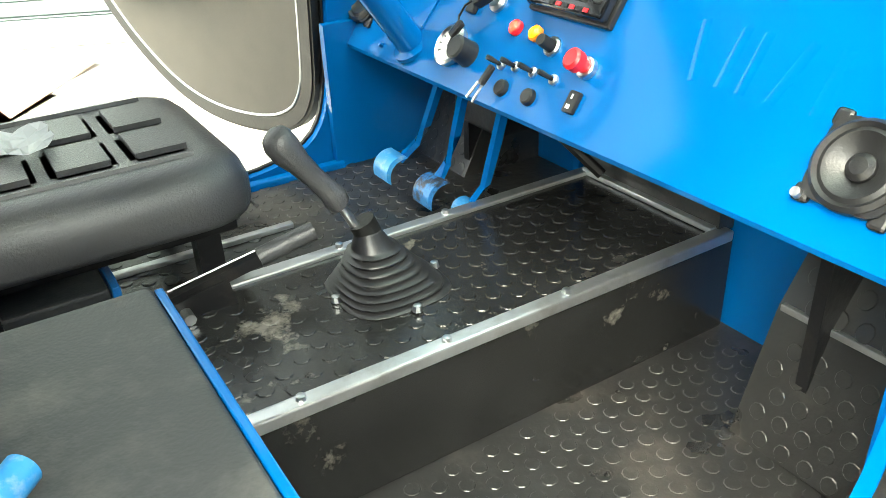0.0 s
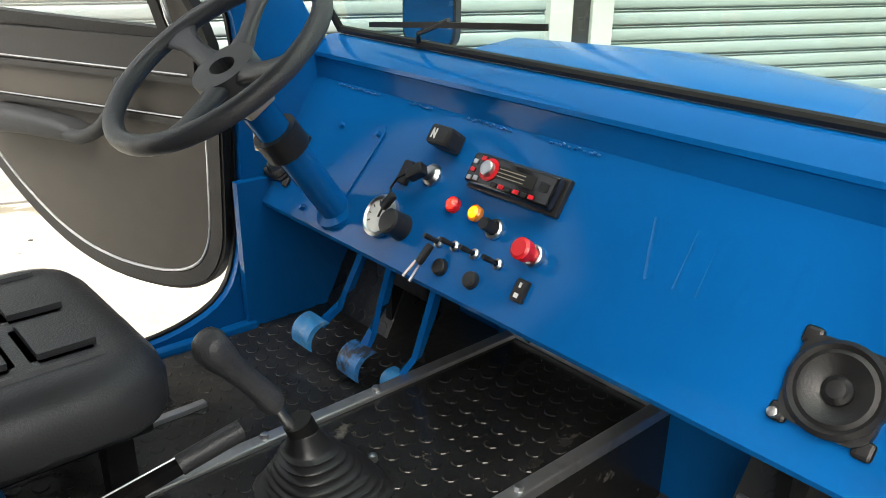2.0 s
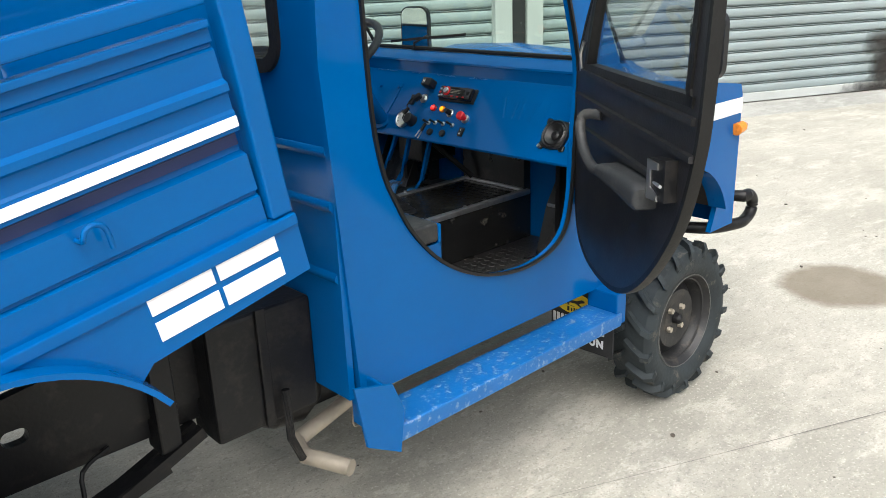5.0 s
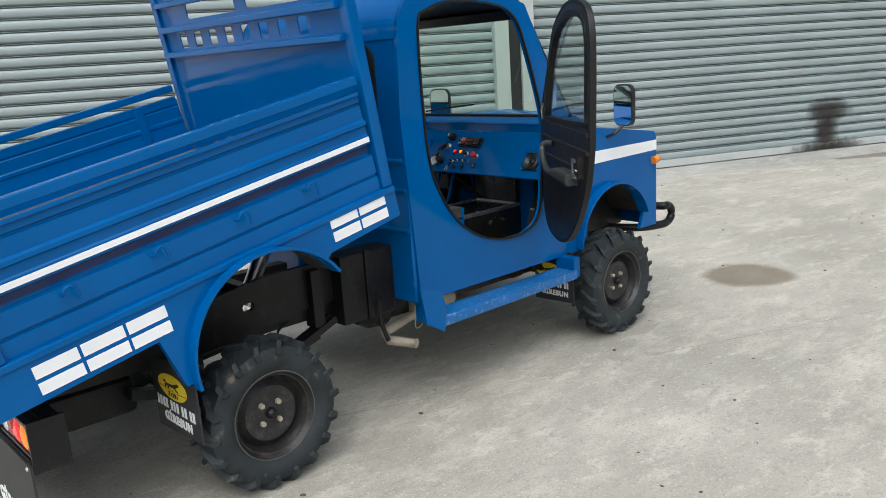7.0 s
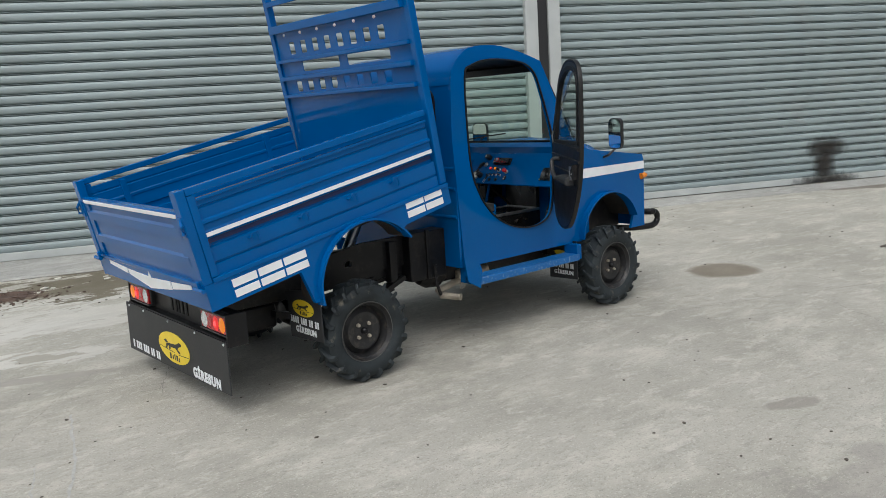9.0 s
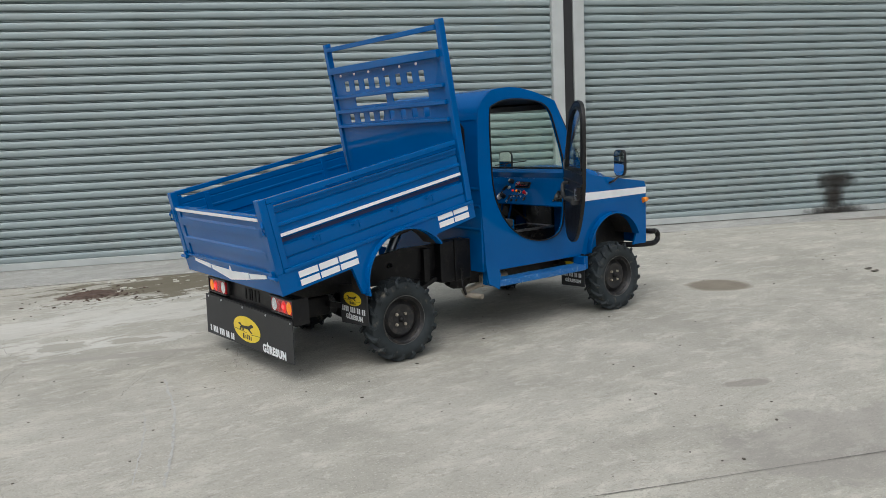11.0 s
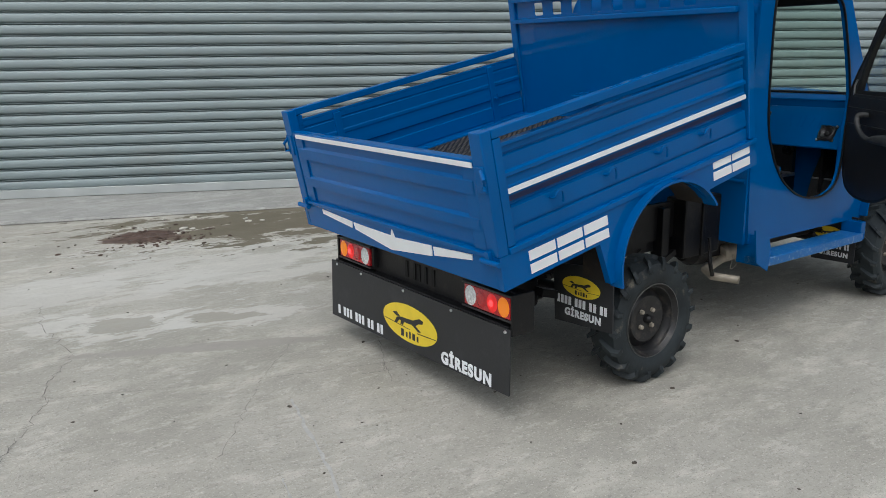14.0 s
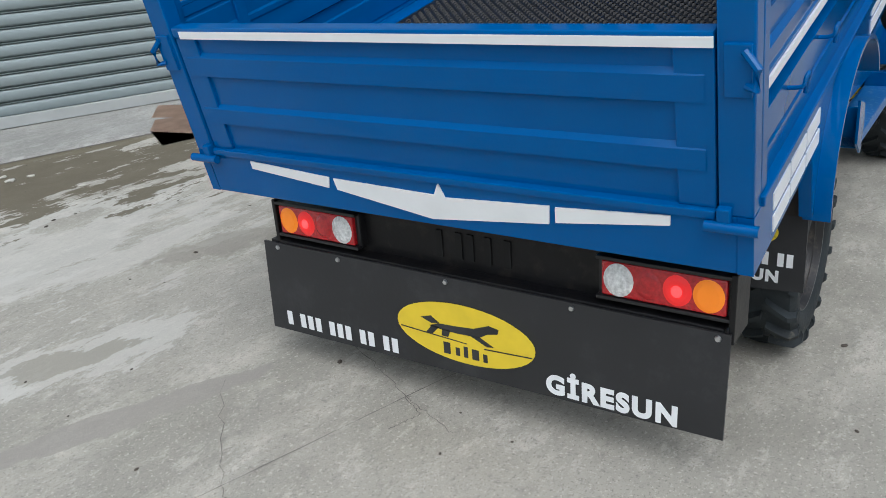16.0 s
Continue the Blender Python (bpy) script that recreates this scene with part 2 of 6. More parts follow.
def concrete(name, base, damp=True):
    """Broom-finished yard concrete, patched, stained and cracked."""
    m = bpy.data.materials.new(name)
    m.use_nodes = True
    n, l = m.node_tree.nodes, m.node_tree.links
    b = n["Principled BSDF"]
    geo = n.new("ShaderNodeNewGeometry")

    def noise_at(scale, detail=8.0, rough=0.6, stretch=None):
        t = n.new("ShaderNodeTexNoise")
        t.inputs["Scale"].default_value, t.inputs["Detail"].default_value, t.inputs["Roughness"].default_value = scale, detail, rough
        src = geo.outputs["Position"]
        if stretch:
            mp = n.new("ShaderNodeMapping")
            mp.inputs["Rotation"].default_value = (0, 0, radians(24.7))
            mp.inputs["Scale"].default_value = stretch
            l.new(src, mp.inputs["Vector"])
            src = mp.outputs["Vector"]
        l.new(src, t.inputs["Vector"])
        return t.outputs["Fac"]

    def span(src, a, c, lo=0.0, hi=1.0):
        t = n.new("ShaderNodeMapRange")
        t.interpolation_type = "SMOOTHSTEP"
        for key, v in (("From Min", a), ("From Max", c), ("To Min", lo), ("To Max", hi)):
            t.inputs[key].default_value = v
        l.new(src, t.inputs["Value"])
        return t.outputs["Result"]

    def blend(fac, a, colour):
        t = n.new("ShaderNodeMix")
        t.data_type = "RGBA"
        l.new(fac, t.inputs["Factor"])
        if isinstance(a, tuple):
            t.inputs["A"].default_value = (*a, 1)
        else:
            l.new(a, t.inputs["A"])
        t.inputs["B"].default_value = (*colour, 1)
        return t.outputs["Result"]

    def calc(op, a, v):
        t = n.new("ShaderNodeMath")
        t.operation = op
        l.new(a, t.inputs[0])
        if isinstance(v, float):
            t.inputs[1].default_value = v
        else:
            l.new(v, t.inputs[1])
        return t.outputs[0]

    r, g, bl = base
    col = blend(span(noise_at(0.55), 0.35, 0.68), base, (r * 0.75, g * 0.75, bl * 0.74))
    col = blend(span(noise_at(1.6, 10.0, 0.72, (0.8, 1.7, 1.0)), 0.46, 0.68, 0, 0.7), col, (r * 1.32, g * 1.32, bl * 1.31))
    col = blend(span(noise_at(6.5, 10.0, 0.75, (0.6, 1.4, 1.0)), 0.53, 0.68, 0, 0.6), col, (r * 0.70, g * 0.71, bl * 0.69))
    col = blend(span(noise_at(5.0, 11.0, 0.80, (0.75, 1.4, 1.0)), 0.53, 0.60, 0, 0.38), col, (r * 1.52, g * 1.53, bl * 1.56))
    col = blend(span(noise_at(8.0, 11.0, 0.82, (0.75, 1.4, 1.0)), 0.54, 0.60, 0, 0.38), col, (r * 0.60, g * 0.59, bl * 0.57))
    col = blend(span(noise_at(34.0, 6.0, 0.75), 0.54, 0.64, 0, 0.7), col, (r * 0.62, g * 0.62, bl * 0.62))
    col = blend(span(noise_at(75.0, 4.0, 0.7), 0.56, 0.66, 0, 0.75), col, (r * 1.45, g * 1.45, bl * 1.45))
    col = blend(span(noise_at(120.0, 3.0), 0.57, 0.68, 0, 0.7), col, (r * 0.45, g * 0.44, bl * 0.43))
    wob = noise_at(2.6, 10.0, 0.78)
    ragged = noise_at(2.0, 11.0, 0.72, (0.75, 1.9, 1.0))
    rough = span(noise_at(3.0), 0.3, 0.7, 0.75, 0.95)
    if damp:
        # spots: x, y, reach along and across the wall, edge wobble, colour, strength
        for x, y, ra, rb, w, c, s in ((-1.36, 1.53, 0.42, 0.22, 3.0, (0.56, 0.55, 0.50), 0.6), (-1.9, 1.72, 0.45, 0.25, 3.0, (0.56, 0.55, 0.50), 0.6), (-0.8, 2.7, 1.2, 0.5, 3.2, (0.54, 0.53, 0.485), 0.5), (-2.1, 2.7, 0.9, 0.4, 3.2, (0.54, 0.53, 0.485), 0.5), (-0.4, 3.4, 1.0, 0.25, 3.2, (0.55, 0.54, 0.49), 0.5),
                                      (3.99, -0.83, 0.34, 0.31, 0.30, (0.16, 0.13, 0.09), 0.8), (0.05, 4.16, 1.25, 0.85, 2.6, (0.120, 0.102, 0.066), 0.94), (-0.2, 5.08, 3.2, 0.13, 1.6, (0.17, 0.15, 0.10), 0.85),
                                      (-1.03, 4.25, 0.36, 0.30, 1.6, (0.12, 0.085, 0.06), 0.9), (-1.36, 1.53, 0.20, 0.11, 2.4, (0.25, 0.23, 0.18), 0.65), (-1.9, 1.72, 0.24, 0.14, 2.4, (0.25, 0.23, 0.185), 0.65), (-1.5, 0.98, 0.75, 0.07, 1.6, (0.31, 0.29, 0.255), 0.8),
                                      (-0.2, 1.9, 0.4, 0.15, 1.4, (0.25, 0.23, 0.19), 0.6), (1.3, -2.9, 0.16, 0.07, 1.0, (0.22, 0.20, 0.17), 0.6),
                                      (0.9, -3.9, 0.9, 0.5, 1.2, (0.26, 0.24, 0.22), 0.45),
                                      (11.0, 0.6, 1.1, 0.35, 0.8, (0.11, 0.09, 0.07), 0.75)):
            mp = n.new("ShaderNodeMapping")
            mp.vector_type = "TEXTURE"
            mp.inputs["Location"].default_value = (x, y, 0)
            mp.inputs["Rotation"].default_value = (0, 0, radians(-24.7))
            mp.inputs["Scale"].default_value = (ra, rb, 1)
            l.new(geo.outputs["Position"], mp.inputs["Vector"])
            ln = n.new("ShaderNodeVectorMath")
            ln.operation = "LENGTH"
            l.new(mp.outputs["Vector"], ln.inputs[0])
            edge = calc("ADD", ln.outputs["Value"], calc("MULTIPLY", calc("SUBTRACT", ragged if w > 1.5 else wob, 0.5), 2.2 * w))
            fac = span(edge, 0.92 if w > 1.5 else 0.78, 1.05 if w > 1.5 else 1.12, s, 0.0)
            col = blend(fac, col, c)
    l.new(col, b.inputs["Base Color"])
    l.new(rough, b.inputs["Roughness"])
    bp = n.new("ShaderNodeBump")
    bp.inputs["Strength"].default_value, bp.inputs["Distance"].default_value = 0.5, 0.006
    l.new(calc("ADD", noise_at(26.0, 8.0, 0.7), calc("MULTIPLY", noise_at(150.0, 3.0), 0.5)), bp.inputs["Height"])
    l.new(bp.outputs["Normal"], b.inputs["Normal"])
    return m


CONCRETE = concrete("yard_concrete", (0.412, 0.392, 0.338))
APRON = concrete("apron_concrete", (0.34, 0.335, 0.31), False)


# ---- mesh helpers ----
def mesh_of(bm, name, mat, smooth=20):
    bmesh.ops.recalc_face_normals(bm, faces=bm.faces)
    me = bpy.data.meshes.new(name)
    bm.to_mesh(me)
    bm.free()
    me.materials.append(mat)
    if smooth:
        me.shade_smooth()
        me.set_sharp_from_angle(angle=radians(smooth))
    return me


def part(name, bm, mat, parent=None, label="", at=None, smooth=20):
    """Links a bmesh, or a finished mesh, as one object under its parent."""
    me = bm if isinstance(bm, bpy.types.Mesh) else mesh_of(bm, name, mat, smooth)
    ob = new(name, me)
    if parent:
        ob.parent = parent
    if at is not None:
        ob.matrix_local = at
    if label:
        ob["label"] = label
    return ob


def box(x0, x1, y0, y1, z0, z1, bevel=0.0, seg=2, bm=None, m=None):
    bm = bm or bmesh.new()
    mat = Matrix.Translation(((x0 + x1) / 2, (y0 + y1) / 2, (z0 + z1) / 2)) @ Matrix.Diagonal((abs(x1 - x0), abs(y1 - y0), abs(z1 - z0), 1))
    one = bmesh.new()
    bmesh.ops.create_cube(one, size=1, matrix=mat)
    if bevel:
        bmesh.ops.bevel(one, geom=one.edges[:], offset=bevel, segments=seg, affect="EDGES", profile=0.5)
    if m is not None:
        bmesh.ops.transform(one, matrix=m, verts=one.verts)
    return join(bm, one)


def join(bm, other):
    tmp = bpy.data.meshes.new("tmp")
    other.to_mesh(tmp)
    other.free()
    bm.from_mesh(tmp)
    bpy.data.meshes.remove(tmp)
    return bm


def plate(outer, holes, put, depth, bevel=0.0):
    """A flat plate with holes, from outlines in its plane. put(a, b, d) gives the place of the outline's (a, b) at depth d."""
    bm = bmesh.new()
    edges = []
    for loop in (outer, *holes):
        vs = [bm.verts.new((a, b, 0)) for a, b in loop]
        edges += [bm.edges.new((vs[i], vs[(i + 1) % len(vs)])) for i in range(len(vs))]
    bmesh.ops.triangle_fill(bm, use_beauty=True, use_dissolve=False, edges=edges)
    top = bmesh.ops.extrude_face_region(bm, geom=bm.faces[:])
    moved = {v for v in top["geom"] if isinstance(v, bmesh.types.BMVert)}
    for v in bm.verts:
        v.co = put(v.co.x, v.co.y, depth if v in moved else 0.0)
    bmesh.ops.recalc_face_normals(bm, faces=bm.faces)
    return bm


def xz(y, sign=1):
    return lambda a, b, d: Vector((a, y + sign * d, b))


def yz(x, sign=1):
    return lambda a, b, d: Vector((x + sign * d, a, b))


def arc(cx, cy, r, a0, a1, n, ry=None):
    return [(cx + r * math.cos(radians(a0 + (a1 - a0) * i / n)), cy + (ry or r) * math.sin(radians(a0 + (a1 - a0) * i / n))) for i in range(n + 1)]


def rounded(x0, x1, y0, y1, r, n=5):
    return arc(x1 - r, y0 + r, r, -90, 0, n) + arc(x1 - r, y1 - r, r, 0, 90, n) + arc(x0 + r, y1 - r, r, 90, 180, n) + arc(x0 + r, y0 + r, r, 180, 270, n)


def smooth_loop(pts, n=3, closed=True):
    """A rounder outline through the points (Catmull-Rom)."""
    out, k = [], len(pts)
    for i in range(k if closed else k - 1):
        p = [Vector(pts[(i + j) % k] if closed else pts[min(max(i + j, 0), k - 1)]) for j in (-1, 0, 1, 2)]
        for s in range(n):
            t = s / n
            q = 0.5 * (2 * p[1] + (p[2] - p[0]) * t + (2 * p[0] - 5 * p[1] + 4 * p[2] - p[3]) * t * t + (3 * p[1] - p[0] - 3 * p[2] + p[3]) * t ** 3)
            out.append(tuple(q))
    return out if closed else out + [tuple(pts[-1])]


def smooth3(pts, n=4):
    """A rounded line through points in space."""
    out = []
    for i in range(len(pts) - 1):
        p = [Vector(pts[max(0, min(len(pts) - 1, i + k))]) for k in (-1, 0, 1, 2)]
        for k in range(n):
            t = k / n
            out.append(0.5 * ((2 * p[1]) + (p[2] - p[0]) * t + (2 * p[0] - 5 * p[1] + 4 * p[2] - p[3]) * t * t + (3 * p[1] - p[0] - 3 * p[2] + p[3]) * t ** 3))
    return out + [Vector(pts[-1])]


def sweep(path, section, closed=False, up=(0, 0, 1), caps=True, bm=None):
    """Sweeps a section, (across, up) pairs, along a path."""
    bm = bm or bmesh.new()
    path = [Vector(p) for p in path]
    rings, k = [], len(path)
    for i, p in enumerate(path):
        a = path[(i - 1) % k] if closed or i else p
        c = path[(i + 1) % k] if closed or i < k - 1 else p
        way = (c - a).normalized()
        side = way.cross(Vector(up))
        if side.length < 1e-4:
            side = way.cross(Vector((1, 0, 0)))
        side.normalize()
        rise = side.cross(way).normalized()
        rings.append([bm.verts.new(p + side * u + rise * v) for u, v in section])
    m = len(section)
    for i in range(k if closed else k - 1):
        ra, rb = rings[i], rings[(i + 1) % k]
        for j in range(m):
            bm.faces.new((ra[j], ra[(j + 1) % m], rb[(j + 1) % m], rb[j]))
    if caps and not closed:
        bm.faces.new(rings[0][::-1])
        bm.faces.new(rings[-1])
    return bm


def tube(path, r, seg=10, closed=False, bm=None):
    seg = 20 if seg >= 10 else seg
    return sweep(path, [(r * math.cos(math.tau * i / seg), r * math.sin(math.tau * i / seg)) for i in range(seg)], closed, bm=bm, up=(0.02, 0.05, 1))


def lathe(profile, seg=24, m=None, bm=None):
    """Turns (radius, along) pairs about the z axis."""
    bm = bm or bmesh.new()
    seg = max(seg, 20) if seg >= 12 else seg
    rings = []
    for r, z in profile:
        rings.append([bm.verts.new((r * math.cos(math.tau * i / seg), r * math.sin(math.tau * i / seg), z)) for i in range(seg)] if r > 1e-6 else [bm.verts.new((0, 0, z))])
    made = [v for ring in rings for v in ring]
    for a, c in zip(rings, rings[1:]):
        for i in range(seg):
            q = [a[i % len(a)], a[(i + 1) % len(a)], c[(i + 1) % len(c)], c[i % len(c)]]
            q = list(dict.fromkeys(q))
            if len(q) > 2:
                bm.faces.new(q)
    if m is not None:
        bmesh.ops.transform(bm, matrix=m, verts=made)
    return bm


def extrude_profile(profile, put, t0, t1):
    """A thin open profile of (a, b) pairs drawn out from t0 to t1; put(a, b, t) gives the place."""
    bm = bmesh.new()
    r0, r1 = [[bm.verts.new(put(a, b, t)) for a, b in profile] for t in (t0, t1)]
    for i in range(len(profile) - 1):
        bm.faces.new((r0[i], r0[i + 1], r1[i + 1], r1[i]))
    return bm


def thing(name, label, category, group="", kind=""):
    return tagged(new(name), label, category, group, kind)


# ---- the yard ----
def grid_sheet(x0, x1, y0, y1, z):
    bm = bmesh.new()
    bm.faces.new([bm.verts.new(p) for p in ((x0, y0, z), (x1, y0, z), (x1, y1, z), (x0, y1, z))])
    return bm


ground = part("ground", grid_sheet(-600, 600, -600, 600, 0), CONCRETE, smooth=0)
tagged(ground, "worn grey concrete yard with stains and cracks", "ground", kind="structure")

# the shutter wall: s runs along it, d out of it towards the yard
WALL = pose(0.5, 5.95, 0, 0, 0, -24.7)


def on_wall(bm):
    bmesh.ops.transform(bm, matrix=WALL, verts=bm.verts)
    return bm


# apron slab in front of the shutters, tapering towards the far end
apron = bmesh.new()
front = [(-14, -1.75), (-2.2, -1.27), (0.0, -1.10), (4.0, -0.80), (8.0, -0.52), (18, -0.40)]
low = [apron.verts.new((s, d, 0.0)) for s, d in front]
top = [apron.verts.new((s, d + 0.015, 0.045 - 0.0016 * (s + 14))) for s, d in front]
back = [apron.verts.new((s, 0.25, 0.055)) for s, d in front]
for i in range(len(front) - 1):
    apron.faces.new((low[i], low[i + 1], top[i + 1], top[i]))
    apron.faces.new((top[i], top[i + 1], back[i + 1], back[i]))
tagged(part("pavement", on_wall(apron), APRON, smooth=0), "low concrete apron slab along the shutters", "pavement", kind="structure")

wall = tagged(part("wall_north", on_wall(box(-14, 20, 0.14, 0.40, 0, 5.2)), POST), "dark building wall behind the steel shutters", "wall", kind="structure")
PITCH = 0.1235
SLAT_PROFILE = [(0.0, 0.004), (0.003, 0.016), (0.012, 0.022), (0.045, 0.025), (0.080, 0.022), (0.090, 0.014), (0.0925, -0.034), (0.1000, -0.034), (0.1015, 0.010), (0.1050, 0.014), (0.1085, 0.010), (0.1100, -0.034), (0.1175, -0.034), (0.1195, 0.0), (0.1235, 0.004)]
for number, (s0, s1) in enumerate(((-2.64, 5.962), (6.49, 16.5)), 1):
    shutter = thing("shutter_%d" % number, "closed grey-green roller shutter of horizontal steel slats", "roller shutter", kind="structure")
    shutter.matrix_world = WALL
    slat_mesh = mesh_of(extrude_profile(SLAT_PROFILE, lambda a, b, t: Vector((t, 0.09 - b, a)), s0, s1), "slat", SLAT, 50)
    for i in range(38):
        part("slat", slat_mesh, SLAT, shutter, at=Matrix.Translation((0, 0, 0.155 + i * PITCH)))
    part("bottom_bar", box(s0, s1, 0.045, 0.095, 0.055, 0.155, 0.006), JAMB, shutter, "pale steel bottom bar")
for name, s0, s1, d0, d1, mat in (("trim", 5.962, 6.15, -0.02, 0.14, JAMB), ("trim", 6.31, 6.49, -0.02, 0.14, JAMB), ("trim", 6.15, 6.31, 0.02, 0.14, POST), ("trim", -2.92, -2.64, -0.02, 0.14, JAMB), ("trim", -14.0, -2.92, -0.10, 0.14, WHITE)):
    tagged(part(name, on_wall(box(s0, s1, d0, d1, 0.03, 5.2, 0.006)), mat), "painted steel jamb beside a roller shutter", "jamb", kind="structure")


def ribbon(points, width, z, jag, seed):
    """A thin jagged line on the ground."""
    rnd = random.Random(seed)
    pts = []
    for a, c in zip(points, points[1:]):
        for k in range(14):
            pts.append(Vector(a).lerp(Vector(c), k / 14) + Vector((rnd.uniform(-jag, jag), rnd.uniform(-jag, jag))))
    bm = bmesh.new()
    last = None
    for i, q in enumerate(pts):
        way = (pts[min(i + 1, len(pts) - 1)] - pts[max(i - 1, 0)]).normalized()
        n = Vector((-way.y, way.x)) * width * (rnd.uniform(0.3, 1.0) if jag else 1.0) / 2
        row = [bm.verts.new((q.x + n.x, q.y + n.y, z)), bm.verts.new((q.x - n.x, q.y - n.y, z))]
        if last:
            bm.faces.new((last[0], row[0], row[1], last[1]))
        last = row
    return bm


JOINT = material("dirt_filled_crack", (0.16, 0.148, 0.132), 0.9, 0.0, 0.3, 20.0)
for i, (pts, width, jag) in enumerate((([(-2.9, 0.0), (-2.71, 0.36), (-2.52, 0.70), (-2.47, 1.0), (-2.26, 1.33), (-2.29, 2.05), (-2.22, 2.5)], 0.005, 0.022), ([(-2.05, -0.3), (-1.71, 0.17), (-1.55, 0.40), (-1.12, 0.88)], 0.003, 0.012),
                                       ([(-1.04, -0.05), (-0.94, 0.19), (-0.72, 0.62)], 0.003, 0.010), ([(-1.11, 0.136), (-1.0, 0.094), (-0.94, 0.206)], 0.004, 0.004), ([(3.6, -1.8), (2.9, -2.9), (2.7, -4.2)], 0.004, 0.02))):
    tagged(part("crack", ribbon(pts, width, 0.004, jag, i), JOINT, smooth=0), "dark crack in the concrete yard", "crack", kind="structure")
for i, pts in enumerate((((-9.0, 3.62), (-1.61, 0.41), (-0.76, 0.14), (9.0, -4.25)), ((-9.0, 0.33), (-0.72, -3.35), (0.77, -4.0), (9.0, -7.6)))):
    tagged(part("expansion_joint", ribbon(pts, 0.008 if i else 0.004, 0.004, 0.0015, 20 + i), JOINT, smooth=0), "straight dirt-filled joint between concrete bays", "joint", kind="structure")

SCUFF = material("pale_scuff", (0.405, 0.402, 0.375), 0.9, 0.0, 0.2, 30.0)
for i, (pts, width, mat) in enumerate((([(-1.544, 0.063), (-1.752, -0.751), (-1.974, -1.361), (-2.204, -1.886)], 0.022, SCUFF), ([(-1.90, -0.60), (-2.013, -0.984), (-2.326, -1.774)], 0.012, SCUFF))):
    tagged(part("scuff", ribbon(pts, width, 0.0035, 0.006, 40 + i), mat, smooth=0), "faint curved tyre scuff on the concrete", "scuff", kind="structure")
# dark ragged ribbon on the ground along the foot of the apron
dirt = ribbon([(0.5 + s_ * 0.9085 + d_ * 0.4179, 5.95 - s_ * 0.4179 + d_ * 0.9085) for s_, d_ in ((-9, -1.56), (-2.2, -1.285), (0.0, -1.115), (4.0, -0.815), (8.0, -0.535))], 0.05, 0.004, 0.008, 31)
tagged(part("kerb_dirt", dirt, JOINT, smooth=0), "dark ragged line along the foot of the apron", "dirt", kind="structure")
# litter
CARD = material("brown_cardboard", (0.38, 0.27, 0.20), 0.85, 0.0, 0.15, 9.0, 0.2, 60.0)
sheet = thing("cardboard_sheet", "folded brown cardboard sheet lying on the ground", "cardboard")
bm = bmesh.new()
rows = [[(1.90, 5.10, 0.075), (2.05, 4.72, 0.070)], [(1.62, 4.85, 0.035), (1.80, 4.50, 0.028)], [(1.32, 4.47, 0.02), (1.40, 3.97, 0.02)]]
vs = [[bm.verts.new(q) for q in r] for r in rows]
for a, c in zip(vs, vs[1:]):
    bm.faces.new((a[0], a[1], c[1], c[0]))
bmesh.ops.solidify(bm, geom=bm.faces[:], thickness=0.006)
part("flap", bm, CARD, sheet, smooth=0)
bm = bmesh.new()
bm.faces.new([bm.verts.new(q) for q in ((1.60, 4.95, 0.008), (1.08, 4.02, 0.008), (1.36, 3.93, 0.008), (1.92, 4.60, 0.008))])
bmesh.ops.solidify(bm, geom=bm.faces[:], thickness=0.006)
part("base", bm, CARD, sheet, smooth=0)
DEBRIS = material("dry_debris", (0.09, 0.075, 0.06), 0.9, 0.0, 0.4, 60.0)
rnd = random.Random(5)
bm = bmesh.new()
for i in range(420):
    x, y = rnd.uniform(-5, 9), rnd.uniform(-5, 5)
    if 0.418 * (x - 0.5) + 0.908 * (y - 5.95) > -0.3:
        continue
    s = rnd.choice((0.004, 0.005, 0.006, 0.007, 0.010))
    one = bmesh.new()
    bmesh.ops.create_icosphere(one, subdivisions=1, radius=s, matrix=pose(x, y, s * 0.35, 0, 0, rnd.uniform(0, 180)) @ Matrix.Diagonal((1.5, 1, 0.5, 1)))
    join(bm, one)
tagged(part("grit", bm, DEBRIS, smooth=0), "scattered grit and crumbs on the concrete", "grit", kind="stuff")
for x, y in ((5.80, -1.52), (5.70, -1.64), (-1.15, 4.1), (0.9, 4.9)):
    leaf = part("dry_leaf", plate(smooth_loop([(-0.06, 0), (-0.02, 0.03), (0.05, 0.02), (0.07, 0), (0.03, -0.03), (-0.03, -0.02)], 3), [], lambda a, b, d: Vector((x + a, y + b, 0.008 + 0.02 * abs(a) * 3 + d)), 0.002), DEBRIS)
    tagged(leaf, "dry curled dark leaf on the concrete", "leaf", "leaves on the ground")

# mud heap and pale stone chips on the dirty strip by the apron
MUD = material("dark_red_mud", (0.085, 0.055, 0.042), 0.85, 0.0, 0.35, 14.0, 0.6, 40.0, tint=(0.16, 0.12, 0.09), tint_scale=18.0, tint_amount=0.7)
rnd = random.Random(8)
bm = bmesh.new()
rings = []
for k in range(7):
    f = k / 6
    rings.append([bm.verts.new((-1.03 + 0.30 * (1 - f) * (1 + rnd.uniform(-0.22, 0.22)) * math.cos(math.tau * j / 26), 4.25 + 0.24 * (1 - f) * (1 + rnd.uniform(-0.22, 0.22)) * math.sin(math.tau * j / 26), 0.001 + 0.045 * math.sin(f * 1.57) * rnd.uniform(0.5, 1.2) * min(1.0, f * 4))) for j in range(26)])
for a, c in zip(rings, rings[1:]):
    for j in range(26):
        bm.faces.new((a[j], a[(j + 1) % 26], c[(j + 1) % 26], c[j]))
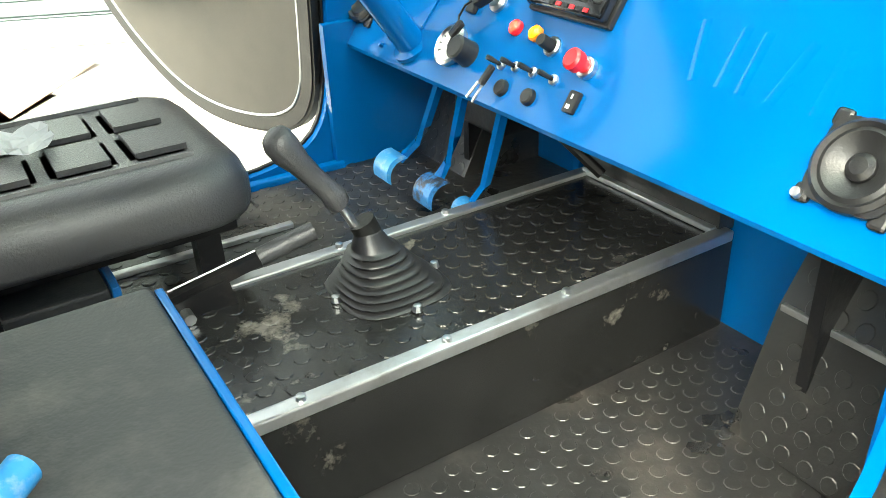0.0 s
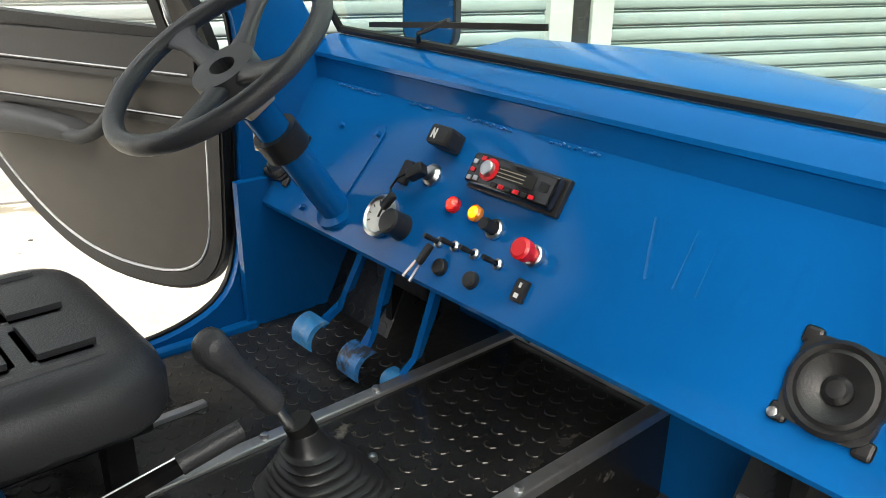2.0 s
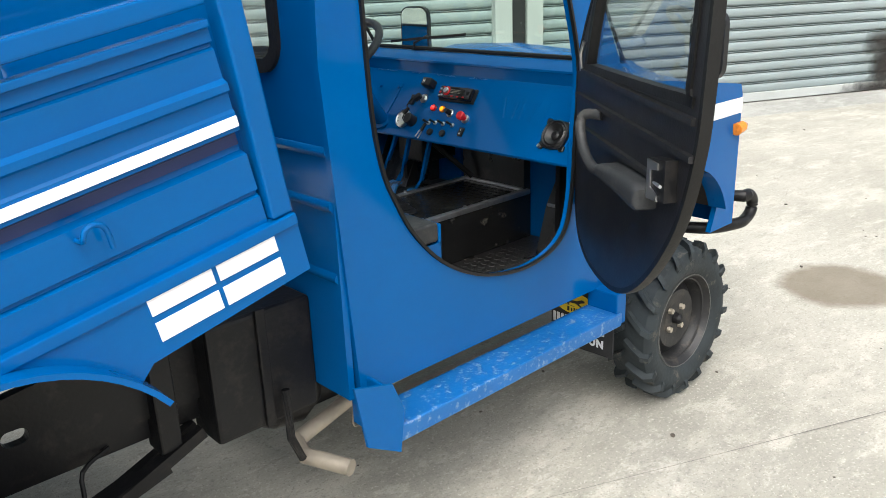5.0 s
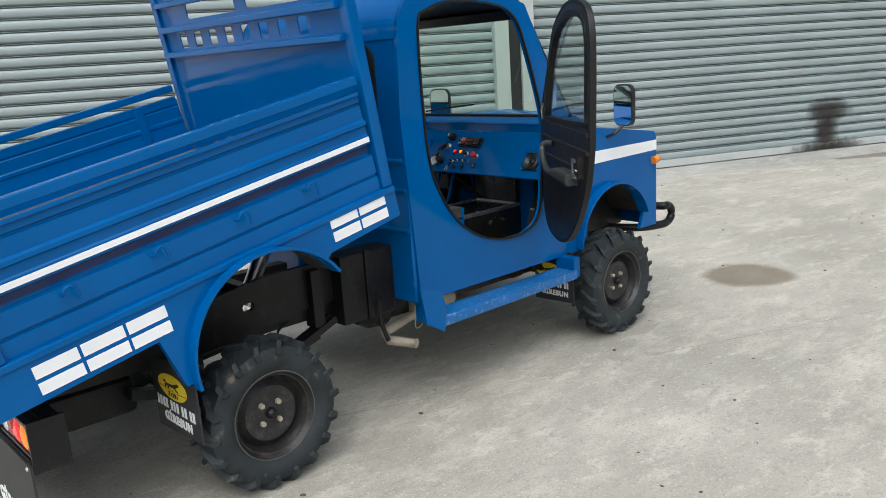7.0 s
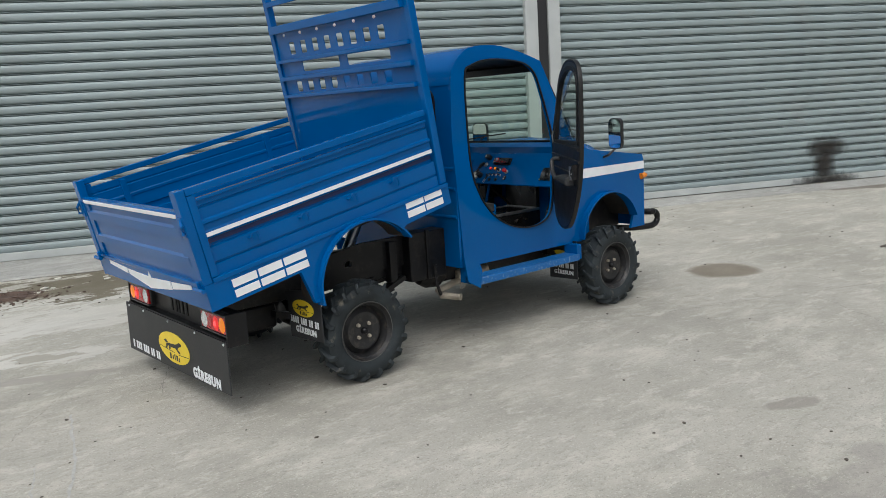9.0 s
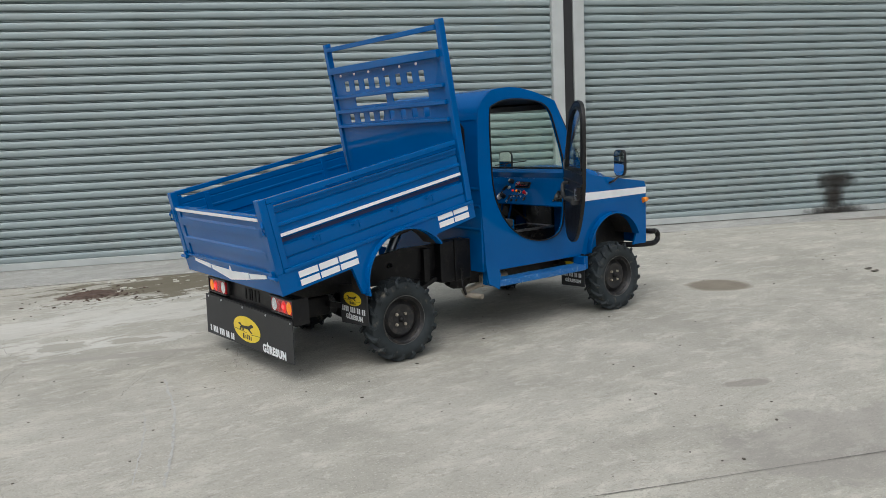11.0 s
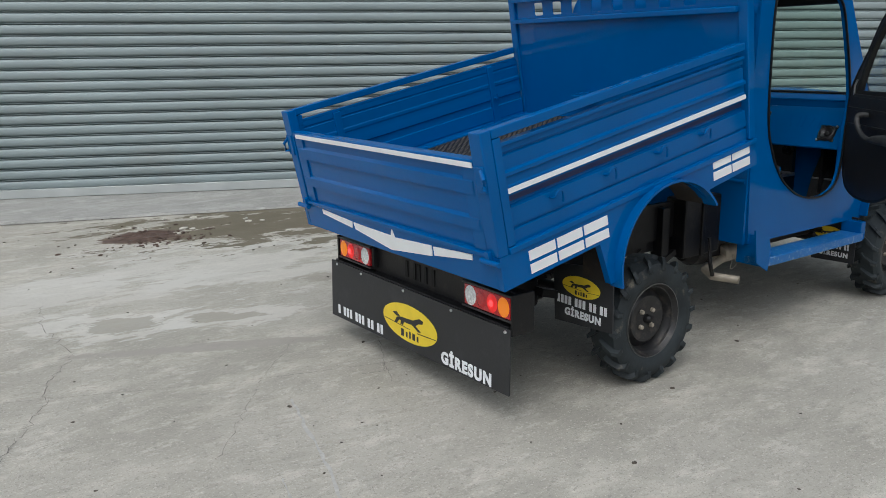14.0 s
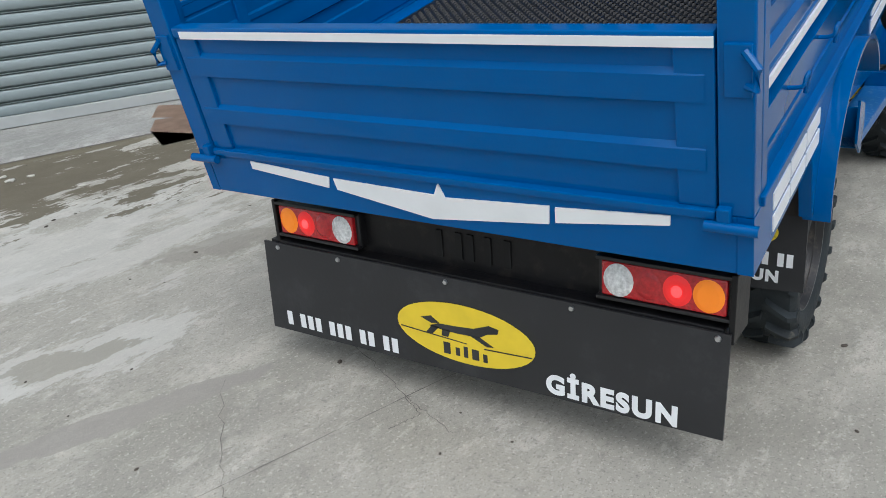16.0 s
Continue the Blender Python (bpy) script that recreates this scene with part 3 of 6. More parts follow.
tagged(part("mud_clump", bm, MUD, smooth=0), "low lumpy clump of dark reddish mud", "mud")
bm = bmesh.new()
for i in range(150):
    ang, far = rnd.uniform(0, math.tau), abs(rnd.gauss(0, 0.34))
    size = rnd.choice((0.006, 0.009, 0.012, 0.018))
    one = bmesh.new()
    bmesh.ops.create_icosphere(one, subdivisions=1, radius=size, matrix=pose(-0.95 + 1.25 * far * math.cos(ang), 4.08 + far * math.sin(ang), size * 0.3, 0, 0, rnd.uniform(0, 180)) @ Matrix.Diagonal((1.6, 1.0, 0.5, 1)))
    join(bm, one)
tagged(part("mud_crumb_scatter", bm, MUD, smooth=0), "dark crumbs of dried mud on the concrete", "mud", kind="stuff")
CHIP = material("pale_stone", (0.52, 0.50, 0.44), 0.85, 0.0, 0.15, 30.0)
for x, y, size in ((-0.62, 4.36, 0.035), (-0.55, 4.30, 0.025), (0.05, 4.45, 0.025), (0.02, 4.30, 0.03), (0.15, 4.27, 0.022), (-0.35, 4.85, 0.03), (-0.62, 4.95, 0.022), (-0.95, 3.72, 0.026), (0.15, 3.66, 0.02), (-0.72, 4.18, 0.02)):
    bm = bmesh.new()
    bmesh.ops.create_icosphere(bm, subdivisions=1, radius=size, matrix=pose(x, y, size * 0.22, 0, 0, rnd.uniform(0, 180)) @ Matrix.Diagonal((1.5, 1.0, 0.42, 1)))
    for v in bm.verts:
        v.co += Vector((rnd.uniform(-1, 1), rnd.uniform(-1, 1), 0)) * size * 0.2
    tagged(part("stone_chip", bm, CHIP, smooth=0), "small pale stone chip lying in the mud", "stone", "stone chips in the mud")

# black smear down the far shutter
SMEAR = material("soot_smear", (0.03, 0.026, 0.022), 0.9)
nt = SMEAR.node_tree
tc, gp, ns, mr, tr, mx = [nt.nodes.new("ShaderNode" + k) for k in ("NewGeometry", "Mapping", "TexNoise", "MapRange", "BsdfTransparent", "MixShader")]
nt.nodes.remove(gp)
ns.inputs["Scale"].default_value, ns.inputs["Detail"].default_value, ns.inputs["Roughness"].default_value = 9.0, 8.0, 0.75
ad = nt.nodes.new("ShaderNodeMath")
ad.operation = "ADD"
reach = None
# a broad foot, a narrow neck and a wider patch above
for along, up, ra, rb in ((11.13, 0.05, 0.60, 0.15), (11.09, 0.34, 0.20, 0.40), (11.12, 0.62, 0.38, 0.16)):
    gp = nt.nodes.new("ShaderNodeMapping")
    gp.vector_type = "TEXTURE"
    gp.inputs["Location"].default_value = (0.5 + along * 0.9085, 5.95 - along * 0.4179, up)
    gp.inputs["Rotation"].default_value = (0, 0, radians(-24.7))
    gp.inputs["Scale"].default_value = (ra, 1.0, rb)
    ln = nt.nodes.new("ShaderNodeVectorMath")
    ln.operation = "LENGTH"
    nt.links.new(tc.outputs["Position"], gp.inputs["Vector"])
    nt.links.new(gp.outputs["Vector"], ln.inputs[0])
    if reach:
        least = nt.nodes.new("ShaderNodeMath")
        least.operation = "MINIMUM"
        nt.links.new(reach, least.inputs[0])
        nt.links.new(ln.outputs["Value"], least.inputs[1])
        reach = least.outputs[0]
    else:
        reach = ln.outputs["Value"]
nt.links.new(tc.outputs["Position"], ns.inputs["Vector"])
nt.links.new(reach, ad.inputs[0])
nt.links.new(ns.outputs["Fac"], ad.inputs[1])
nt.links.new(ad.outputs[0], mr.inputs["Value"])
for key, v in (("From Min", 0.75), ("From Max", 1.70), ("To Min", 0.66), ("To Max", 0.0)):
    mr.inputs[key].default_value = v
nt.links.new(mr.outputs["Result"], mx.inputs["Fac"])
nt.links.new(tr.outputs["BSDF"], mx.inputs[1])
nt.links.new(nt.nodes["Principled BSDF"].outputs["BSDF"], mx.inputs[2])
nt.links.new(mx.outputs["Shader"], nt.nodes["Material Output"].inputs["Surface"])
smear = part("soot_stain", on_wall(box(10.2, 12.3, 0.038, 0.041, 0.058, 1.25)), SMEAR, smooth=0)
tagged(smear, "black soot stain low on the roller shutter", "stain", kind="structure")


# ---- the truck: x ahead, y to its left, z up, rear axle at x = 0 ----
truck = thing("farm_truck", "small blue four-wheel-drive farm truck with its load bed tipped up", "truck")
HALF = 0.70


# wheels
def tyre_mesh():
    R, W = 0.318, 0.092
    prof = [(0.182, -0.066), (0.20, -0.082), (0.235, -W), (0.268, -0.088), (0.288, -0.074), (0.294, -0.04), (0.295, 0.0), (0.294, 0.04), (0.288, 0.074), (0.268, 0.088), (0.235, W), (0.20, 0.082), (0.182, 0.066), (0.182, -0.066)]
    bm = lathe(prof, 48)
    return mesh_of(bm, "tyre", TYRE, 32)


def lug_mesh(side):
    """One chevron lug of the tread, reaching from its middle over the shoulder."""
    bm = bmesh.new()
    rows = []
    for j, (w, lift) in enumerate(((0.006, 0.024), (0.040, 0.025), (0.074, 0.022), (0.096, -0.002), (0.096, -0.030))):
        a = 0.23 * (w / 0.096) - (0.02 if j == 4 else 0)
        half = 0.042 if j < 3 else 0.05
        base, tip = 0.286 - (0.0 if j < 2 else 0.008 * (j - 1)), 0.294 + lift
        base = min(base, tip - 0.012)
        ww = w - (0.008 if j > 2 else 0)
        rows.append([bm.verts.new(q) for q in ((tip * math.cos(a - half * 0.75), tip * math.sin(a - half * 0.75), side * w), (tip * math.cos(a + half * 0.75), tip * math.sin(a + half * 0.75), side * w),
                                               (base * math.cos(a + half), base * math.sin(a + half), side * ww), (base * math.cos(a - half), base * math.sin(a - half), side * ww))])
    for p, q in zip(rows, rows[1:]):
        for k in range(4):
            bm.faces.new((p[k], p[(k + 1) % 4], q[(k + 1) % 4], q[k]))
    bm.faces.new(rows[0])
    bm.faces.new(rows[-1][::-1])
    return mesh_of(bm, "tread_lug", TYRE, 32)


lug_me = {side: lug_mesh(side) for side in (-1, 1)}
RIM = [(0.0, 0.030), (0.035, 0.030), (0.055, 0.026), (0.075, 0.024), (0.098, 0.036), (0.118, 0.034), (0.136, 0.012), (0.150, 0.004), (0.158, 0.020), (0.165, 0.052), (0.181, 0.060), (0.190, 0.070), (0.184, 0.076), (0.176, 0.062), (0.160, 0.04), (0.15, -0.06), (0.17, -0.07)]
tyre_me = tyre_mesh()
rim_me = mesh_of(lathe(RIM, 40), "rim", material("black_wheel_paint", (0.020, 0.020, 0.021), 0.45, 0.2, 0.2, 20.0, 0.2, 70.0, tint=(0.12, 0.10, 0.08), tint_scale=18.0, tint_amount=0.6), 40)
cap_me = mesh_of(lathe([(0.0, 0.062), (0.012, 0.060), (0.020, 0.050), (0.024, 0.030), (0.030, 0.026)], 16), "hub_cap", BLACK)
edge_me = mesh_of(lathe([(0.1815, 0.0655), (0.1850, 0.0765), (0.1885, 0.0765), (0.1915, 0.0700)], 40), "rim_edge", material("worn_rim_edge", (0.13, 0.13, 0.125), 0.45, 0.5, 0.3, 14.0, 0.2, 70.0), 40)
nut_me = mesh_of(lathe([(0.0, 0.044), (0.011, 0.042), (0.0135, 0.026)], 6), "wheel_nut", GALV)


def wheel(x, side):
    w = new("wheel")
    w.parent = truck
    w.matrix_local = pose(x, side * 0.752, 0.318, -90 * side, 0, 0) @ pose(0, 0, 0, 0, 0, 37 * x + 20)
    part("tyre", tyre_me, TYRE, w, "knobbly black farm tyre with chevron lugs and dust")
    for lug_side in (-1, 1):
        for i in range(18):
            part("tread_lug", lug_me[lug_side], TYRE, w, at=pose(0, 0, 0, 0, 0, 20 * i + (10 if lug_side > 0 else 0)))
    part("rim", rim_me, BLACK, w, "black painted steel rim")
    part("rim_edge", edge_me, BLACK, w, "worn grey rim edge")
    part("hub_cap", cap_me, BLACK, w)
    for k in range(4):
        part("wheel_nut", nut_me, GALV, w, at=pose(0.055 * math.cos(k * math.pi / 2 + 0.4), 0.055 * math.sin(k * math.pi / 2 + 0.4), 0))
    return w


for wx in (0.0, 2.42):
    for ws in (-1, 1):
        wheel(wx, ws)

# ---- tipped load bed: u along it, w up from it ----
BED = pose(-1.0, 0, 0.65, 0, -11.5, 0)


def bed_part(name, bm, mat=None, label="", parent=None, smooth=20):
    """A part of the bed, given in its own frame."""
    bmesh.ops.transform(bm, matrix=BED, verts=bm.verts)
    return part(name, bm, mat or BLUE, parent or truck, label, smooth=smooth)


def arch_band(line, centre, ya, yb, ra, rb):
    """A curved band along an arch, from ya to yb, between two lifts off its line."""
    bm = bmesh.new()
    rows = []
    for a, b in line:
        d = Vector((a - centre[0], 0, b - centre[1])).normalized()
        rows.append([bm.verts.new(Vector((a, yy, b)) + d * rr) for yy, rr in ((ya, ra), (yb, ra), (yb, rb), (ya, rb))])
    for p, q in zip(rows, rows[1:]):
        for k in range(4):
            bm.faces.new((p[k], p[(k + 1) % 4], q[(k + 1) % 4], q[k]))
    bm.faces.new(rows[0])
    bm.faces.new(rows[-1][::-1])
    return bm


RUSTY = material("dirty_liner", (0.022, 0.018, 0.015), 0.7, 0.0, 0.3, 12.0, 0.4, 60.0, tint=(0.09, 0.06, 0.04), tint_scale=9.0, tint_amount=0.6)
L, HB = 1.735, 0.88
ARCH = (1.0, -0.20, 0.36)


def sill_outline(cut):
    pts = [(-0.003, 0.012), (0.56, 0.02)]
    if cut:
        pts += [(0.60, -0.19), (0.640, -0.19)]
        pts += arc(ARCH[0], ARCH[1], ARCH[2], 176, 33, 18)
        pts += [(1.345, 0.03)]
    pts += [(L, 0.045), (L, 0.160), (-0.003, 0.160)]
    return pts


SIDE_PANEL = [(0.185, 0.0), (0.245, 0.0), (0.250, 0.010), (0.256, 0.010), (0.261, 0.0), (0.340, 0.0), (0.346, 0.024), (0.386, 0.026), (0.392, -0.004), (0.430, -0.004), (0.436, 0.0), (0.468, 0.0), (0.475, -0.012), (0.490, -0.012), (0.498, 0.002),
              (0.555, 0.002), (0.560, 0.010), (0.566, 0.010), (0.571, 0.0), (0.600, 0.0)]
for side in (-1, 1):
    y = side * HB
    sgn = -side
    sill = bed_part("bed_sill", plate(sill_outline(True), [], xz(y, sgn), 0.035), label="blue painted steel bed sill with wheel arch")
    bed_part("sill_rail", box(0.052, L, y - 0.008, y + 0.03 * sgn, 0.158, 0.185, 0.004))
    bed_part("top_rail", box(0.052, L - 0.055, y, y + 0.045 * sgn, 0.640, 0.678, 0.005))
    bed_part("rear_post", box(0.052, 0.095, y, y + 0.045 * sgn, 0.187, 0.638, 0.004))
    gate = bed_part("side_gate", extrude_profile(SIDE_PANEL, lambda a, b, t: Vector((t, y + sgn * (0.016 + b), a)), 0.085, L - 0.058), label="ribbed blue steel side gate")
    bed_part("side_gate_lining", extrude_profile([(a, 0.040 - b * 0.3) for a, b in SIDE_PANEL], lambda a, b, t: Vector((t, y + sgn * (0.012 + b), a)), 0.085, L - 0.058), parent=truck)
    bed_part("gate_rail", box(0.085, L - 0.058, y + 0.004 * sgn, y + 0.045 * sgn, 0.598, 0.614, 0.003))
    for u in (0.30, 1.44):
        bed_part("gate_brace", box(u - 0.022, u + 0.022, y + 0.040 * sgn, y + 0.065 * sgn, 0.19, 0.60, 0.003))
        bed_part("stake_hook", tube([(u, y + 0.07 * sgn, 0.40), (u, y + 0.10 * sgn, 0.40), (u, y + 0.10 * sgn, 0.43)], 0.007, 8))
    # white stripe and block stickers
    bed_part("stripe", box(0.098, L - 0.060, y + 0.006 * sgn, y + 0.0115 * sgn, 0.402, 0.423), WHITE, "long white stripe sticker")
    # a navy strip fills the recess below the white stripe
    bed_part("navy_stripe", box(0.098, L - 0.060, y + sgn * 0.034, y + sgn * 0.0395, 0.360, 0.384), NAVY, "long navy stripe in the gate recess")
    for u0, u1 in ((0.150, 0.300), (0.312, 0.462), (0.474, 0.621), (1.376, 1.518), (1.529, 1.672)):
        for w0, w1 in ((0.036, 0.078), (0.094, 0.138)):
            lift = 0.028 if u0 > 1 else 0.0
            bed_part("block_sticker", box(u0, u1, y - sgn * 0.003, y + sgn * 0.001, w0 + lift, w1 + lift), WHITE)
    for u in (0.345, 0.67, 1.012, 1.332):
        bed_part("rope_hook", tube(smooth3([(u - 0.024, y + 0.02 * sgn, 0.318), (u - 0.024, y - 0.016 * sgn, 0.322), (u - 0.016, y - 0.022 * sgn, 0.340), (u, y - 0.024 * sgn, 0.346), (u + 0.016, y - 0.022 * sgn, 0.338), (u + 0.022, y - 0.018 * sgn, 0.318), (u + 0.022, y - 0.014 * sgn, 0.288)], 3), 0.0055, 8))
    # wheel-arch lip and liner
    lip = arc(ARCH[0], ARCH[1], ARCH[2] + 0.004, 182, 25, 26)
    bed_part("arch_lip", arch_band(lip, ARCH, y - 0.045 * sgn, y + 0.030 * sgn, 0.0, 0.012), BLUE, "rounded blue wheel-arch lip")
    bed_part("arch_liner", arch_band(lip, ARCH, y + 0.030 * sgn, y + 0.20 * sgn, 0.002, 0.010), RUSTY, "dirty dark wheel-arch liner")

# rear frame and tailgate
bed_part("rear_sill", box(-0.003, 0.04, -HB + 0.0355, HB - 0.0355, 0.012, 0.160, 0.004))
bed_part("rear_sill_ledge", box(-0.012, 0.03, -0.80, 0.80, 0.150, 0.172, 0.004))
TAIL_PANEL = [(0.172, 0.0), (0.254, 0.0), (0.261, -0.013), (0.310, -0.013), (0.322, 0.0), (0.409, 0.0), (0.416, -0.013), (0.474, -0.013), (0.487, 0.0), (0.535, 0.0)]
bed_part("tailgate", extrude_profile(TAIL_PANEL, lambda a, b, t: Vector((0.012 + b, t, a)), -0.78, 0.78), label="ribbed blue steel tailgate")
bed_part("tailgate_lining", extrude_profile([(a, 0.028 - b * 0.5) for a, b in TAIL_PANEL], lambda a, b, t: Vector((0.012 + b, t, a)), -0.78, 0.78))
bed_part("tailgate_rail", box(-0.004, 0.045, -0.80, 0.80, 0.533, 0.566, 0.006))
bed_part("tailgate_stripe", box(-0.007, -0.002, -0.80, 0.765, 0.534, 0.556), WHITE, "white stripe sticker on the tailgate rail")
for side in (-1, 1):
    y = side * HB
    bed_part("corner_post", box(-0.004, 0.05, y, y - side * 0.075, 0.160, 0.678, 0.005))
    bed_part("tailgate_stile", box(0.002, 0.04, side * 0.80, side * 0.715, 0.172, 0.535, 0.004))
    bed_part("gate_hinge", tube([(-0.02, y - side * 0.10, 0.140), (-0.02, y + side * 0.015, 0.140)], 0.013, 10))
    bed_part("gate_hinge_strap", box(-0.022, 0.0, y - side * 0.075, y - side * 0.045, 0.135, 0.185, 0.004))
    bed_part("gate_latch", tube([(-0.01, y - side * 0.015, 0.46), (-0.025, y + side * 0.006, 0.46), (-0.025, y + side * 0.010, 0.50), (-0.01, y - side * 0.02, 0.53)], 0.009, 8))
    bed_part("gate_latch_plate", box(-0.012, 0.0, y - side * 0.06, y - side * 0.005, 0.435, 0.545, 0.003))
# chevron stickers
for outline in ([(0.642, 0.142), (0.642, 0.116), (0.332, 0.086), (0.322, 0.122)], [(0.306, 0.120), (0.30, 0.084), (-0.03, 0.034), (-0.390, 0.074), (-0.396, 0.126), (-0.085, 0.108), (-0.070, 0.150), (-0.050, 0.112)], [(-0.412, 0.124), (-0.408, 0.080), (-0.698, 0.118), (-0.700, 0.144)]):
    bed_part("chevron_sticker", plate(outline, [], yz(-0.0075), 0.004), WHITE, smooth=0)
# floor and its rubber mat
bed_part("bed_floor", box(0.04, L - 0.04, -HB + 0.05, HB - 0.05, 0.200, 0.238, 0.003))
bed_part("bed_floor_edge", box(0.10, L - 0.05, -HB + 0.06, HB - 0.06, 0.236, 0.244, 0.003))
for u in (0.45, 0.95, 1.4):
    bed_part("bed_crossbeam", box(u - 0.03, u + 0.03, -0.8, 0.8, 0.11, 0.205, 0.004), BLACK)
bed_part("bed_runner", box(0.06, 1.66, -0.42, -0.34, 0.0, 0.11, 0.004), BLACK)
bed_part("bed_runner", box(0.06, 1.66, 0.34, 0.42, 0.0, 0.11, 0.004), BLACK)
mat_bm = bmesh.new()
u = 0.12
row = 0
while u < 1.61:
    y = -0.69 + (0.02 if row % 2 else 0.0)
    while y < 0.69:
        vs = [mat_bm.verts.new((u + du, y + dy, 0.254)) for du, dy in ((-0.017, 0), (0, -0.015), (0.017, 0), (0, 0.015))]
        hi = [mat_bm.verts.new((u + du, y + dy, 0.262)) for du, dy in ((-0.006, 0), (0, -0.006), (0.006, 0), (0, 0.006))]
        for k in range(4):
            mat_bm.faces.new((vs[k], vs[(k + 1) % 4], hi[(k + 1) % 4], hi[k]))
        y += 0.04
    u += 0.021
    row += 1
mat_lay = bed_part("mat_relief", mat_bm, RUBBER, "diamond-patterned black rubber bed mat", smooth=0)
tagged(mat_lay, kind="stuff")
bed_part("bed_mat", box(0.10, 1.63, -0.71, 0.71, 0.243, 0.2545, 0.002), RUBBER)

# headboard
U1 = L - 0.055


def head_part(name, bm, mat=None, label="", smooth=20):
    """A part of the headboard, which leans ahead a little."""
    for v in bm.verts:
        v.co.x += 0.07 * max(0.0, v.co.z - 0.6)
    return bed_part(name, bm, mat, label, smooth=smooth)


squares = [rounded(0.64 - 0.1632 * i - 0.076, 0.64 - 0.1632 * i, 1.138, 1.228, 0.008, 2) for i in range(8)]
lows = [rounded(0.64 - 0.1632 * i - 0.076, 0.64 - 0.1632 * i, 0.862, 0.938, 0.008, 2) for i in range(8)]
slots = [rounded(0.0, 0.50, 1.004, 1.078, 0.014, 3), rounded(-0.60, -0.10, 1.004, 1.078, 0.014, 3)]
head_part("headboard_panel", plate([(-0.83, 0.16), (0.83, 0.16), (0.83, 1.36), (-0.83, 1.36)], squares + lows + slots, yz(U1 + 0.02), 0.006), label="blue steel headboard pierced with rows of square holes", smooth=0)
for w0, w1, d in ((1.305, 1.365, 0.045), (1.082, 1.112, 0.03), (0.950, 0.985, 0.03), (0.820, 0.850, 0.03)):
    head_part("headboard_rib", box(U1 - d + 0.02, U1 + 0.022, -0.83, 0.83, w0, w1, 0.006))
head_part("headboard_bar", box(U1 - 0.01, U1 + 0.03, -0.83, 0.83, 1.505, 1.545, 0.006))
for side in (-1, 1):
    head_part("headboard_post", box(U1 + 0.002, U1 + 0.055, side * HB, side * (HB - 0.055), 0.187, 1.58, 0.006))
for i in range(6):
    head_part("headboard_bolt", lathe([(0.0, 0.010), (0.010, 0.008), (0.012, 0.0)], 8, pose(U1 - 0.026, 0.60 - 0.232 * i, 1.285, 0, -90, 0)), STEEL)
head_part("headboard_bracket", box(U1 - 0.08, U1 + 0.02, 0.16, 0.28, 0.385, 0.40, 0.003))

# ---- tail: bumper, lamps and flap ----
part("bumper_beam", box(-0.865, -0.80, -0.80, 0.72, 0.455, 0.610, 0.006), BLACK, truck, "black steel bumper beam under the bed")
part("bumper_lip", box(-0.915, -0.80, -0.80, 0.74, 0.455, 0.470, 0.004), BLACK, truck)
rear_flap = part("rear_flap", plate([(-0.815, 0.158), (-0.820, 0.462), (0.765, 0.462), (0.785, 0.125)], [], yz(-0.925), 0.008), FLAP, truck, "wide black rubber rear flap with stickers")
for y in (0.70, 0.43, 0.01, -0.40, -0.79):
    part("flap_bolt", lathe([(0, 0.006), (0.007, 0.005), (0.009, 0)], 8, pose(-0.926, y, 0.447, 0, -90, 0)), STEEL, truck)


def tail_lamp(y0, outer):
    """A three-chamber tail lamp; outer: +1 when its amber end is at greater y."""
    t = new("tail_lamp")
    t.parent = truck
    t["label"] = "lit tail lamp with amber, red and clear chambers"
    part("housing", box(-0.895, -0.80, y0 - 0.178, y0 + 0.178, 0.486, 0.606, 0.008), PLASTIC, t)
    part("side_bracket", box(-0.915, -0.79, y0 + outer * 0.17, y0 + outer * 0.185, 0.43, 0.615, 0.003), BLACK, t)
    for z0 in (0.486, 0.598):
        part("bezel", box(-0.914, -0.89, y0 - 0.176, y0 + 0.176, z0, z0 + 0.011, 0.003), PLASTIC, t)
    part("lens_body", box(-0.910, -0.89, y0 - 0.162, y0 + 0.162, 0.498, 0.596, 0.006), REDLENS, t, "red lamp lens")
    for name, a, ra, mat in (("amber_lens", 0.118, 0.040, AMBERGLOW), ("lit_lens", 0.040, 0.038, REDLIT), ("lit_bulb", 0.040, 0.015, REDGLOW), ("brake_lens", -0.036, 0.036, REDLENS), ("clear_lens", -0.114, 0.042, CLEARLENS)):
        part(name, lathe([(0.0, 0.007), (ra * 0.7, 0.0055), (ra, 0.0)], 20, Matrix.Translation((-0.910 - (0.006 if name == "lit_bulb" else 0.0), y0 + outer * a, 0.547)) @ pose(0, 0, 0, 0, -90, 0) @ Matrix.Diagonal((1.12, 0.98, 1, 1))), mat, t)
    return t


tail_lamp(0.525, 1)
tail_lamp(-0.640, -1)


def text(body, size, m, mat, parent, name, extrude=0.001):
    cu = bpy.data.curves.new(name, "FONT")
    cu.body, cu.size, cu.extrude, cu.align_x, cu.align_y, cu.offset = body, size, extrude, "CENTER", "CENTER", size * 0.050
    cu.space_character = 1.19
    tmp = new("tmp", cu)
    bpy.context.view_layer.update()
    me = bpy.data.meshes.new_from_object(tmp.evaluated_get(bpy.context.evaluated_depsgraph_get()))
    bpy.data.objects.remove(tmp)
    me.transform(m)
    me.materials.clear()
    me.materials.append(mat)
    return part(name, me, mat, parent)


